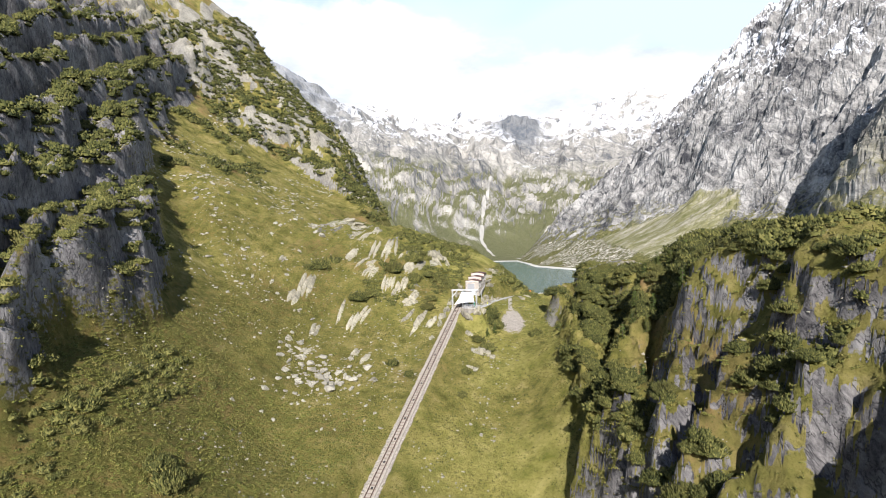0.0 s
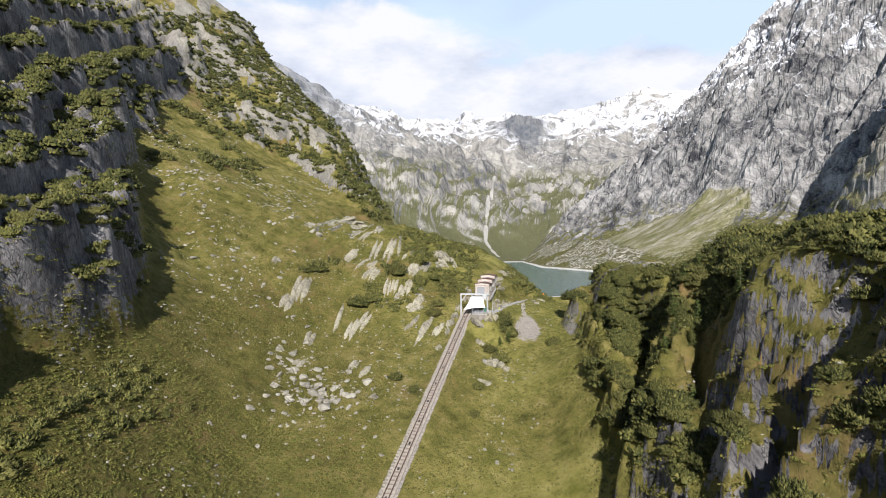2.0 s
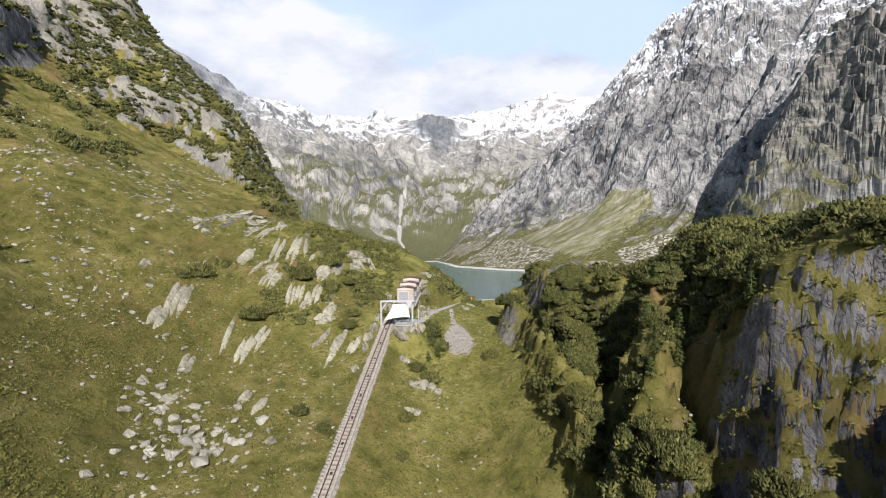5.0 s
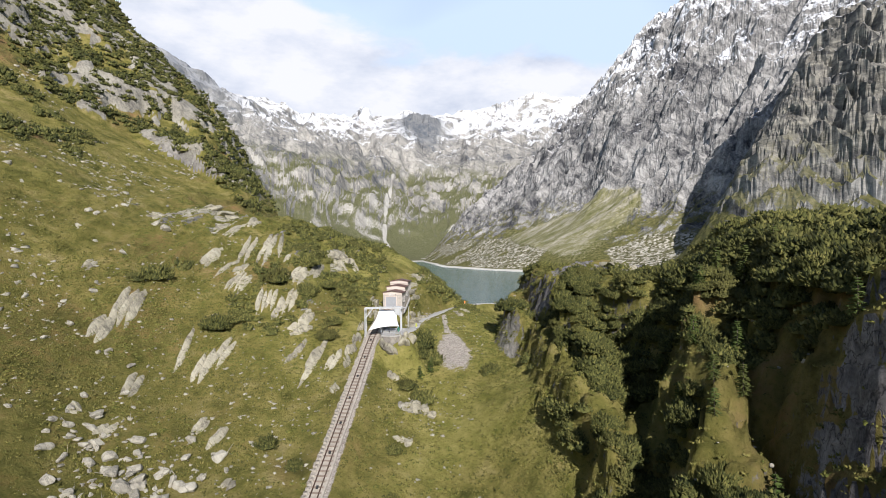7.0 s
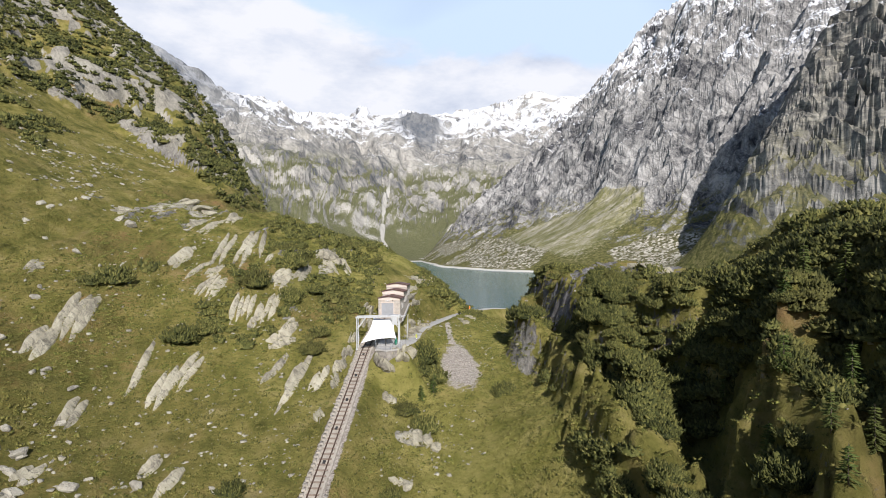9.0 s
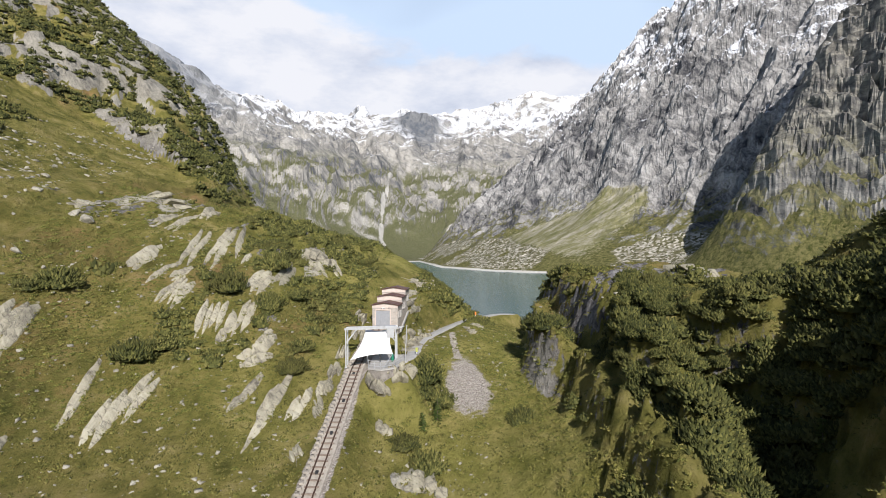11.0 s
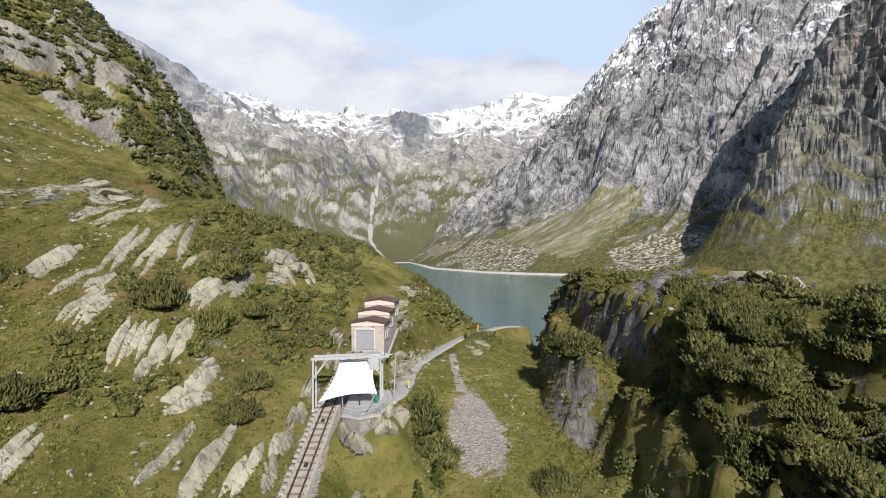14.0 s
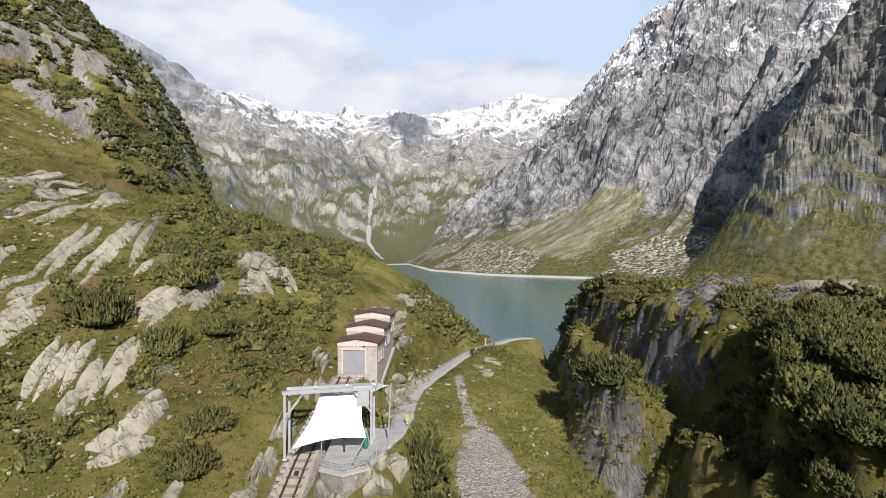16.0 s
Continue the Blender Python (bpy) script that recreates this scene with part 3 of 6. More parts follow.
def build_ground():
    az = np.radians(np.concatenate([np.arange(-62, 72, 0.225), np.arange(74, 296, 6.0)]))
    r = np.concatenate([np.arange(3, 45, 3.0), np.arange(50, 225, 0.64), np.arange(225, 500, 1.25), 500 * 1.03 ** np.arange(0, 76)])
    A, R = np.meshgrid(az, r)
    X, Y = 4 + R * np.sin(A), -10 + R * np.cos(A)
    both, h, c, on_crag, rib, up, ban, hummock, bare = land(X, Y)
    Z = ground_height(X, Y)
    far = smooth(R, 700, 900)
    Z = np.where((Y > 250) | (X > 110), np.maximum(Z, -14), Z) * (1 - far) + (-14) * far
    gx = np.gradient(Z, axis=1) / np.maximum(1e-3, np.hypot(np.gradient(X, axis=1), np.gradient(Y, axis=1)))
    gy = np.gradient(Z, axis=0) / np.maximum(1e-3, np.hypot(np.gradient(X, axis=0), np.gradient(Y, axis=0)))
    slope = np.hypot(gx, gy)
    rock = smooth(slope + 0.35 * fbm(X / 5, Y / 5, 3, 411), 1.0 + 0.5 * np.maximum(on_crag, 0.8 * rib), 2.3 + 0.8 * np.maximum(on_crag, 0.8 * rib)) * (0.34 + 0.34 * np.maximum(on_crag, rib)) + 0.06 * np.maximum(on_crag, rib) * smooth(slope, 0.9, 1.6) + 0.3 * up * smooth(slope, 1.6, 2.4)
    rock = np.maximum(rock, 0.7 * up * smooth(ban, 0.35, 0.75) * smooth(slope, 0.9, 1.6) * (1 - high_ground(X, Y)))
    sl = ridged((X * 0.966 - Y * 0.259) / 6.0, (X * 0.259 + Y * 0.966) / 24, 3, 51)
    rock = np.maximum(rock, 0.7 * hummock * smooth(sl, 0.25, 0.7) * smooth(fbm(X / 25, Y / 25, 2, 61), -0.1, 0.3))
    slabs = ridged((X * 0.8 + Y * 0.3) / 16, (Y * 0.8 - X * 0.5) / 42, 4, 87) + 0.5 * fbm(X / 7, Y / 7, 3, 88)
    rock = np.maximum(rock, high_ground(X, Y) * smooth(slabs, 0.10, 0.42) * 0.9)
    rock = np.maximum(rock, 0.95 * smooth(slope + 0.5 * fbm(X / 8, Y / 8, 3, 417), 1.5, 2.3) * smooth(-X, 35, 60) * smooth(Y, 225, 260))
    rock = np.maximum(rock, bare * 0.9)
    nose = np.exp(-((X - 33.2) / 3.2) ** 2 - ((Y - 168) / 9) ** 2)
    rock = np.maximum(rock, 0.95 * nose * smooth(slope, 0.5, 1.0))
    rock = rock * (1 - 0.5 * on_crag * smooth(Y, 90, 98) * (1 - smooth(Y, 126, 136))) * (1 - 0.4 * on_crag * smooth(Y, 126, 134) * (1 - smooth(Y, 160, 172)))
    rock = np.maximum(rock, 0.60 * rib * smooth(slope, 0.5, 0.95))
    d, _ = near_line(X, Y, PATH)
    rock = rock * smooth(d, 1.0, 3.0)
    lush = smooth(fbm(X / 18, Y / 18, 3, 33), -0.35, 0.25) * smooth(X, -28, 8) * (1 - 0.7 * on_crag)
    u, v = (X - 22.6) - 0.17 * (Y - 172), (Y - 170.5)
    scree = 1.25 - np.hypot(u / (4.8 - 0.22 * v), v / 10.5)
    d2, _ = near_line(X, Y, [(22.3, 178, 0), (23.0, 184, 0), (23.9, 190, 0)])
    scree = np.clip(np.maximum(scree, 1.1 - d2 / 1.1), 0, 1)
    tx, tz = track_xz(Y)
    scree = np.maximum(scree, 0.75 * (1 - smooth(np.abs(X - tx), 1.3, 2.6)) * (Y < 182) * (Y > 60))
    return tagged(mesh_from_grid("ground", X, Y, Z, M_GROUND, (("rock", rock), ("lush", lush), ("heath", smooth(-X, 14, 42) * (1 - smooth(Y, 165, 215)) * smooth(fbm(X / 20, Y / 20, 3, 35), -0.45, 0.15)), ("scree", scree), ("pale", np.maximum(bare * (X < 30), 0.7 * high_ground(X, Y) + 0.45 * nose))), wrap=True), "grassy alpine hillside with rocky crags and gullies", "ground", kind="structure")


ground = build_ground()

lake_me = bpy.data.meshes.new("lake")
lb = bmesh.new()
bmesh.ops.create_grid(lb, x_segments=40, y_segments=40, size=900)
lb.to_mesh(lake_me)
lake_me.materials.append(M_WATER)
lake = tagged(new("lake", lake_me), "calm turquoise mountain reservoir lake", "lake", kind="structure")
lake.location = (300, 1080, 0)

# ---- the mountains ----
right_sections = {}
right_sections[330] = [(280, -14), (400, -10), (442, 30), (470, 95), (520, 150), (580, 215), (700, 320), (900, 430)]
right_sections[430] = [(280, -14), (360, -10), (392, 12), (418, 50), (440, 100), (470, 148), (520, 215), (650, 315), (900, 450)]
right_sections[490] = [(260, -14), (338, -10), (358, 28), (388, 74), (406, 96), (445, 145), (490, 222), (520, 246), (700, 370), (900, 470)]
right_sections[535] = [(260, -14), (318, -8), (350, 26), (385, 92), (440, 172), (478, 235), (500, 262), (530, 272), (600, 335), (700, 415), (900, 520)]
right_sections[556] = [(260, -14), (316, -8), (350, 24), (385, 88), (440, 165), (478, 225), (500, 250), (530, 258), (600, 320), (700, 410), (900, 515)]
right_sections[590] = [(230, -14), (290, -8), (330, 8), (400, 26), (450, 46), (490, 90), (520, 165), (545, 225), (563, 262), (600, 295), (720, 365), (900, 500)]
right_sections[615] = [(220, -14), (280, -8), (320, 8), (400, 30), (450, 60), (490, 100), (520, 170), (552, 242), (580, 262), (620, 285), (720, 370), (900, 510)]
right_sections[640] = [(210, -14), (268, -8), (310, 8), (390, 32), (450, 72), (500, 118), (535, 188), (560, 220), (600, 252), (740, 405), (900, 520)]
right_sections[660] = [(200, -14), (258, -8), (300, 8), (380, 34), (450, 80), (520, 155), (600, 262), (760, 425), (900, 540)]
right_sections[780] = [(120, -14), (172, -8), (240, 15), (330, 52), (424, 109), (470, 160), (530, 242), (580, 305), (700, 450), (800, 530), (900, 570)]
right_sections[940] = [(100, -14), (136, -8), (230, 22), (330, 75), (401, 135), (470, 238), (544, 357), (640, 520), (720, 585), (900, 600)]
right_sections[1200] = [(100, -14), (165, -8), (250, 45), (350, 128), (480, 276), (560, 390), (600, 450), (700, 570), (900, 620)]
right_sections[1500] = [(100, -14), (190, -8), (260, 40), (437, 205), (480, 245), (600, 330), (900, 420)]
right_sections[1750] = [(100, -14), (220, 10), (437, 160), (900, 350)]
right_loft = Loft(right_sections, 10.0, 6.0, 13.0)


def build_right():
    ys = np.concatenate([np.arange(330, 1000, 2.2), np.arange(1000, 1750, 4.5)])
    v = np.linspace(0, 1, 360)
    Y, V = np.meshgrid(ys, v, indexing="ij")
    X = 100 + 800 * V ** 1.12
    Z = right_loft(Y, X)
    fan = np.clip(1.3 - np.abs(Y - 790 - 0.35 * (430 - X)) / np.maximum(8, 25 + (440 - X) * 0.9), 0, 1) * smooth(X, 250, 300) * (1 - smooth(X, 415, 445))
    steep = smooth(Z, 15, 120) * (1 - 0.9 * fan)
    wx, wy = X + 30 * fbm(X / 90, Y / 90, 3, 201), Y + 30 * fbm(X / 90, Y / 90, 3, 203)
    # buttresses and gullies run down the face, slabs lie across them
    Z = Z + steep * (46 * (ridged((wy - 0.45 * wx) / 150, wx / 330, 4, 91) - 0.3) + 24 * (1 - 0.7 * (1 - smooth(Y, 545, 600))) * (ridged((wy + 0.30 * wx) / 58, wx / 150, 4, 93) - 0.3))
    q = (Z + 0.35 * Y) / 30.0 + 1.8 * fbm(X / 70, Y / 70, 4, 95)
    Z = Z + steep * 0.24 * 30 * (smooth(q - np.floor(q), 0.3, 0.9) - (q - np.floor(q)))
    front = 1 - smooth(Y, 545, 600)
    q = (Z + 0.30 * (X - Y)) / 23.0 + 2.0 * fbm(X / 70, Y / 70, 4, 195)
    Z = Z + front * steep * np.clip(0.7 + 1.4 * fbm(X / 55, Y / 55, 2, 196), 0.1, 1.2) * 23 * (smooth(q - np.floor(q), 0.1, 0.55) - (q - np.floor(q)))
    rough = (1 - 0.6 * front) * (0.8 + 1.3 * smooth(fbm(X / 110, Y / 110, 3, 223), -0.25, 0.3))
    dip = (Y + 0.75 * X) / 26 + 1.5 * fbm(X / 40, Y / 40, 2, 207)
    Z = Z + (0.2 + steep) * rough * (6.0 * (ridged(dip, (X - 0.75 * Y) / 70, 3, 97) - 0.3) + 3.6 * (ridged((Y - 0.3 * X) / 11, (X + 0.3 * Y) / 16, 2, 98) - 0.2) + 2.0 * vnoise(X / 4.0, Y / 4.0, 198))
    # blocks and overhangs: the face moves in and out, seen along it and up it
    along = X - Y
    block = 6.5 * ridged((along + 0.5 * Z) / 34, (Z - 0.35 * along) / 21, 4, 231, 0.6) + 2.0 * vnoise(along / 6, Z / 4.5, 233)
    shift = steep * (0.5 + 0.5 * front) * block * 0.7
    scree = smooth(Z, 1, 5) * (1 - smooth(Z, 36, 62)) * smooth(fbm(X / 60, Y / 60, 3, 99), -0.35, 0.1) * smooth(Y, 540, 600)
    scree = np.maximum(scree, np.clip(1.4 - np.hypot((X - 325) / 60, (Y - 615) / 55), 0, 1))
    return tagged(mesh_from_grid("mountain", X - shift, Y - shift, Z, M_MOUNTAIN, (("scree", scree), ("fan", fan), ("ledge", front * np.maximum(steep, 0.55 * smooth(Z, 1, 6)))), soft=False), "steep grey granite mountain dusted with fresh snow", "mountain", kind="structure")


build_right()

far_sections = {}
far_sections[-34] = [(600, -20), (900, 60), (1500, 420), (2200, 850), (2500, 800), (3200, 300)]
far_sections[-18] = [(700, -20), (900, 30), (1500, 400), (2300, 840), (2600, 760), (3200, 300)]
far_sections[-8] = [(800, -20), (1150, 60), (1350, 170), (1700, 395), (2200, 560), (2600, 745), (2900, 650), (3400, 300)]
far_sections[0] = [(900, -20), (1230, 20), (1420, 110), (1650, 300), (1900, 450), (2400, 600), (2900, 800), (3300, 600)]
far_sections[6] = [(900, -20), (1350, 2), (1550, 70), (1720, 148), (1900, 262), (2300, 551), (2700, 690), (3000, 850), (3300, 700)]
far_sections[12] = [(900, -20), (1330, 2), (1500, 54), (1700, 170), (1900, 325), (2400, 575), (2700, 660), (3000, 815), (3300, 700)]
far_sections[18] = [(900, -20), (1380, 20), (1700, 160), (2100, 360), (2500, 600), (3100, 845), (3400, 700)]
far_sections[25] = [(900, -20), (1500, 50), (2200, 450), (2700, 720), (3200, 950), (3500, 800)]
far_sections[40] = [(900, -20), (1500, 50), (2200, 450), (2700, 750), (3200, 1000), (3500, 800)]
far_loft = Loft({k * 10: s for k, s in far_sections.items()}, 10.0, 20.0, 34.0)


def build_far():
    az = np.arange(-34, 40, 0.13)
    r = 800 * 1.0068 ** np.arange(0, 215)
    A, R = np.meshgrid(az, r)
    X, Y = 6 + R * np.sin(np.radians(A)), 110 + R * np.cos(np.radians(A))
    Z = far_loft(A * 10, R)
    steep = smooth(Z, 10, 200)
    wx, wy = X + 90 * fbm(X / 260, Y / 260, 3, 211), Y + 90 * fbm(X / 260, Y / 260, 3, 213)
    Z = Z + steep * (70 * (ridged(wx / 430, wy / 620, 4, 71) - 0.42) + 26 * (ridged(wx / 95, wy / 260, 4, 73) - 0.35))
    peak = np.exp(-(np.abs(A - 8.3) / 2.6) ** 2 - (np.abs(R - 2500) / 190) ** 2) * (0.75 + 0.5 * ridged(A / 1.2, R / 300, 3, 217))
    Z = Z + steep * (1 - smooth(Z, 450, 650)) * 34 * (ridged(A / 2.6 + 0.8 * fbm(X / 200, Y / 200, 3, 79), R / 1100, 4, 78) - 0.3)
    Z = Z + 60 * peak + 50 * np.exp(-(np.abs(A - 20.5) / 3.5) ** 1.6 - (np.abs(R - 2950) / 180) ** 1.6)
    q = Z / 75.0 + 1.4 * fbm(X / 260, Y / 260, 4, 75)
    Z = Z + smooth(Z, 90, 260) * 0.3 * 75 * (smooth(q - np.floor(q), 0.3, 0.9) - (q - np.floor(q)))
    fan = 0.9 * np.clip(1.25 - np.abs(X - 92 - 0.10 * (Y - 1700)) / np.maximum(12, 14 + (1800 - Y) * 0.20), 0, 1) * smooth(Y, 1440, 1500) * (1 - smooth(Y, 1760, 1800))
    scree = smooth(Z, 0, 15) * (1 - smooth(Z, 50, 120)) * 0.4
    stream, _ = near_line(X, Y, [(175, 1950, 0), (140, 1800, 0), (122, 1650, 0), (108, 1520, 0), (132, 1400, 0)])
    side, _ = near_line(X, Y, [(330, 1640, 0), (262, 1500, 0), (205, 1400, 0)])
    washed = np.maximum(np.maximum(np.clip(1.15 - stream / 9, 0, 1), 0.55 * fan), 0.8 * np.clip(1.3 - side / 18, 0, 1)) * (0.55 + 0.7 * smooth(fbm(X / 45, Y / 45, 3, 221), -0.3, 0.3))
    # painted cloud shade covers the dark snowless peak and the range's left end
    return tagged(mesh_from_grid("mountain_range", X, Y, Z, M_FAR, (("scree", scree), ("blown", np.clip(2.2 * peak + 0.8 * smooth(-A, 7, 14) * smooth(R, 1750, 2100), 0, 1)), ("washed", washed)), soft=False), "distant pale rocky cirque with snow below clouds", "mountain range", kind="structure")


build_far()


# ---- things ----
def part(name, bm, mat, parent=None, label="", soft=False):
    me = bpy.data.meshes.new(name)
    bm.to_mesh(me)
    bm.free()
    me.materials.append(mat)
    if soft:
        me.polygons.foreach_set("use_smooth", [True] * len(me.polygons))
    ob = new(name, me)
    if parent:
        ob.parent = parent
    if label:
        tagged(ob, label)
    return ob


def plain(name, col, rough=0.7, metal=0.0, var=0.25, scale=1.5, relief=0.3):
    m, nd, b = material(name)
    pos = position(nd)
    n = nd.math("ADD", nd.math("MULTIPLY", nd.noise(pos, scale, 5, 0.65), 0.6), nd.math("MULTIPLY", nd.noise(pos, scale * 9, 4, 0.7), 0.4))
    dark = tuple(c * (1 - var) for c in col)
    lite = tuple(min(1, c * (1 + var * 0.6)) for c in col)
    nd.put(b.inputs["Base Color"], nd.ramp(n, [(0.36, dark), (0.64, lite)]))
    b.inputs["Roughness"].default_value, b.inputs["Metallic"].default_value = rough, metal
    bump(nd, b, nd.noise(pos, scale * 12, 4, 0.7), relief, 0.03)
    return m


def make_masonry():
    m, nd, b = material("hut_masonry")
    tc = nd.add("ShaderNodeTexCoord").outputs["Object"]
    sx = nd.add("ShaderNodeSeparateXYZ", {0: tc})
    uv = nd.add("ShaderNodeCombineXYZ", {0: nd.math("ADD", sx.outputs[0], sx.outputs[1]), 1: sx.outputs[2], 2: 0.0}).outputs[0]
    br = nd.add("ShaderNodeTexBrick", {"Vector": uv, "Color1": (0.56, 0.50, 0.43, 1), "Color2": (0.40, 0.365, 0.32, 1), "Mortar": (0.60, 0.565, 0.52, 1), "Scale": 1.0, "Mortar Size": 0.022, "Brick Width": 0.55, "Row Height": 0.27})
    n = nd.noise(tc, 1.2, 5, 0.7)
    nd.put(b.inputs["Base Color"], nd.mix(nd.math("MULTIPLY", nd.step(n, 0.35, 0.7), 0.45), br.outputs[0], (0.360, 0.292, 0.252)))
    b.inputs["Roughness"].default_value = 0.92
    bump(nd, b, nd.math("SUBTRACT", nd.noise(tc, 6, 4), br.outputs[1]), 0.6, 0.05)
    return m


def make_foliage(name, dark, lite, tip):
    m, nd, b = material(name)
    rnd = nd.add("ShaderNodeNewGeometry").outputs["Random Per Island"]
    own = nd.add("ShaderNodeObjectInfo").outputs["Random"]
    pos = position(nd)
    c = nd.ramp(nd.math("ADD", nd.math("MULTIPLY", rnd, 0.75), nd.math("MULTIPLY", own, 0.25)), [(0.05, dark), (0.6, lite), (1.0, tip)])
    c = nd.mix(nd.math("MULTIPLY", nd.step(nd.noise(pos, 0.12, 3), 0.5, 0.7), 0.45), c, (0.095, 0.085, 0.026))
    nd.put(b.inputs["Base Color"], c)
    b.inputs["Roughness"].default_value = 0.75
    b.inputs["Specular IOR Level"].default_value = 0.2
    return m


def make_stone(name, pale, mid, dark, size=0.8):
    m, nd, b = material(name)
    pos = position(nd)
    c, h = rock_colour(nd, pos, pale, mid, dark, size)
    rnd = nd.add("ShaderNodeNewGeometry").outputs["Random Per Island"]
    c = nd.mix(nd.math("MULTIPLY", rnd, 0.35), c, mid)
    lichen = nd.step(nd.noise(pos, 1.6, 5, 0.75), 0.56, 0.68)
    c = nd.mix(nd.math("MULTIPLY", lichen, 0.4), c, (0.17, 0.165, 0.09))
    nd.put(b.inputs["Base Color"], c)
    b.inputs["Roughness"].default_value = 0.93
    b.inputs["Specular IOR Level"].default_value = 0.12
    bump(nd, b, h, 0.7, 0.22)
    return m


M_STONE = make_masonry()
M_RUBBLE = make_stone("rubble_wall", (0.46, 0.43, 0.38), (0.33, 0.30, 0.265), (0.13, 0.12, 0.11), 0.35)
M_PLASTER = plain("pink_plaster", (0.66, 0.57, 0.50), 0.9, 0, 0.12, 2.0)
M_ROOF = plain("red_brown_roof_sheet", (0.130, 0.062, 0.048), 0.55, 0.1, 0.25, 1.2)
M_DOOR = plain("grey_steel_door", (0.40, 0.41, 0.43), 0.5, 0.3, 0.12)
M_GLASS = plain("dark_window_glass", (0.03, 0.035, 0.04), 0.12, 0, 0.1)
M_STEEL = plain("galvanised_steel", (0.60, 0.61, 0.62), 0.42, 0.45, 0.12, 2.0, 0.1)
M_SAIL = plain("white_membrane", (0.84, 0.84, 0.83), 0.55, 0, 0.04, 0.8, 0.05)
M_RUST = plain("rusty_rail_steel", (0.10, 0.058, 0.040), 0.6, 0.35, 0.35, 3.0)
M_SLEEPER = plain("weathered_sleeper_steel", (0.27, 0.215, 0.175), 0.8, 0.1, 0.3, 2.5)
M_BED = plain("pale_concrete_bed", (0.41, 0.37, 0.315), 0.92, 0, 0.3, 1.4, 0.8)
M_CONCRETE = plain("grey_concrete", (0.47, 0.45, 0.42), 0.9, 0, 0.2, 0.9, 0.4)
M_GRAVEL = plain("grey_gravel_path", (0.44, 0.43, 0.41), 0.95, 0, 0.22, 1.0, 0.9)
M_GREEN = plain("green_tarpaulin", (0.02, 0.22, 0.13), 0.6, 0, 0.2)
M_YELLOW = plain("yellow_paint", (0.42, 0.46, 0.08), 0.6, 0, 0.1)
M_ORANGE = plain("orange_paint", (0.75, 0.22, 0.04), 0.6, 0, 0.1)
M_WHITE = plain("white_paint", (0.78, 0.78, 0.76), 0.6, 0, 0.06)
M_BLACK = plain("dark_lettering", (0.03, 0.03, 0.03), 0.7, 0, 0.1)
M_BOULDER = make_stone("pale_granite", (0.52, 0.492, 0.415), (0.38, 0.355, 0.292), (0.16, 0.15, 0.13))
M_SLAB = make_stone("granite_slab", (0.50, 0.468, 0.360), (0.355, 0.328, 0.248), (0.11, 0.10, 0.085), 0.9)
M_PINE = make_foliage("dwarf_pine_needles", (0.027, 0.035, 0.011), (0.104, 0.108, 0.029), (0.228, 0.210, 0.066))
M_HEATH = make_foliage("heath_and_tussock", (0.085, 0.088, 0.022), (0.195, 0.180, 0.046), (0.340, 0.285, 0.110))
M_SPRUCE = make_foliage("larch_needles", (0.035, 0.060, 0.014), (0.075, 0.105, 0.024), (0.125, 0.150, 0.040))
M_SHRUB = make_foliage("bilberry_leaves", (0.075, 0.088, 0.019), (0.190, 0.192, 0.045), (0.310, 0.280, 0.085))
M_BARK = plain("grey_bark", (0.13, 0.10, 0.08), 0.95, 0, 0.3)


def box(bm, sx, sy, sz, at=(0, 0, 0), m=None):
    bmesh.ops.create_cube(bm, size=1.0, matrix=(m or Matrix()) @ Matrix.Translation(at) @ Matrix.Diagonal((sx, sy, sz, 1)))
    return bm


def box_bm(sx, sy, sz, at=(0, 0, 0), bevel=0.0):
    bm = box(bmesh.new(), sx, sy, sz, at)
    if bevel:
        bmesh.ops.bevel(bm, geom=bm.edges[:], offset=bevel, segments=1, affect="EDGES")
    return bm


def bar(bm, a, b, w=0.1, h=None):
    """A straight bar of section w by h from a to b."""
    a, b = Vector(a), Vector(b)
    m = Matrix.Translation((a + b) / 2) @ (b - a).to_track_quat("Y", "Z").to_matrix().to_4x4()
    return box(bm, w, (b - a).length, h or w, m=m)


def bar_bm(a, b, w=0.1, h=None):
    return bar(bmesh.new(), a, b, w, h)


def rod_bm(a, b, r=0.03, sides=8):
    a, b = Vector(a), Vector(b)
    bm = bmesh.new()
    m = Matrix.Translation((a + b) / 2) @ (b - a).to_track_quat("Z", "Y").to_matrix().to_4x4()
    bmesh.ops.create_cone(bm, cap_ends=True, segments=sides, radius1=r, radius2=r, depth=(b - a).length, matrix=m)
    return bm


_gx, _gy = np.meshgrid(np.arange(-130, 75, 0.5), np.arange(60, 260, 0.5), indexing="ij")
_gz = ground_height(_gx, _gy)


def gz(x, y):
    """The ground's height at one place."""
    a, b = (x + 130) / 0.5, (y - 60) / 0.5
    i, j = int(a), int(b)
    if 0 <= i < _gz.shape[0] - 1 and 0 <= j < _gz.shape[1] - 1:
        a, b = a - i, b - j
        return float((_gz[i, j] * (1 - a) + _gz[i + 1, j] * a) * (1 - b) + (_gz[i, j + 1] * (1 - a) + _gz[i + 1, j + 1] * a) * b)
    return float(ground_height(np.array([float(x)]), np.array([float(y)]))[0])


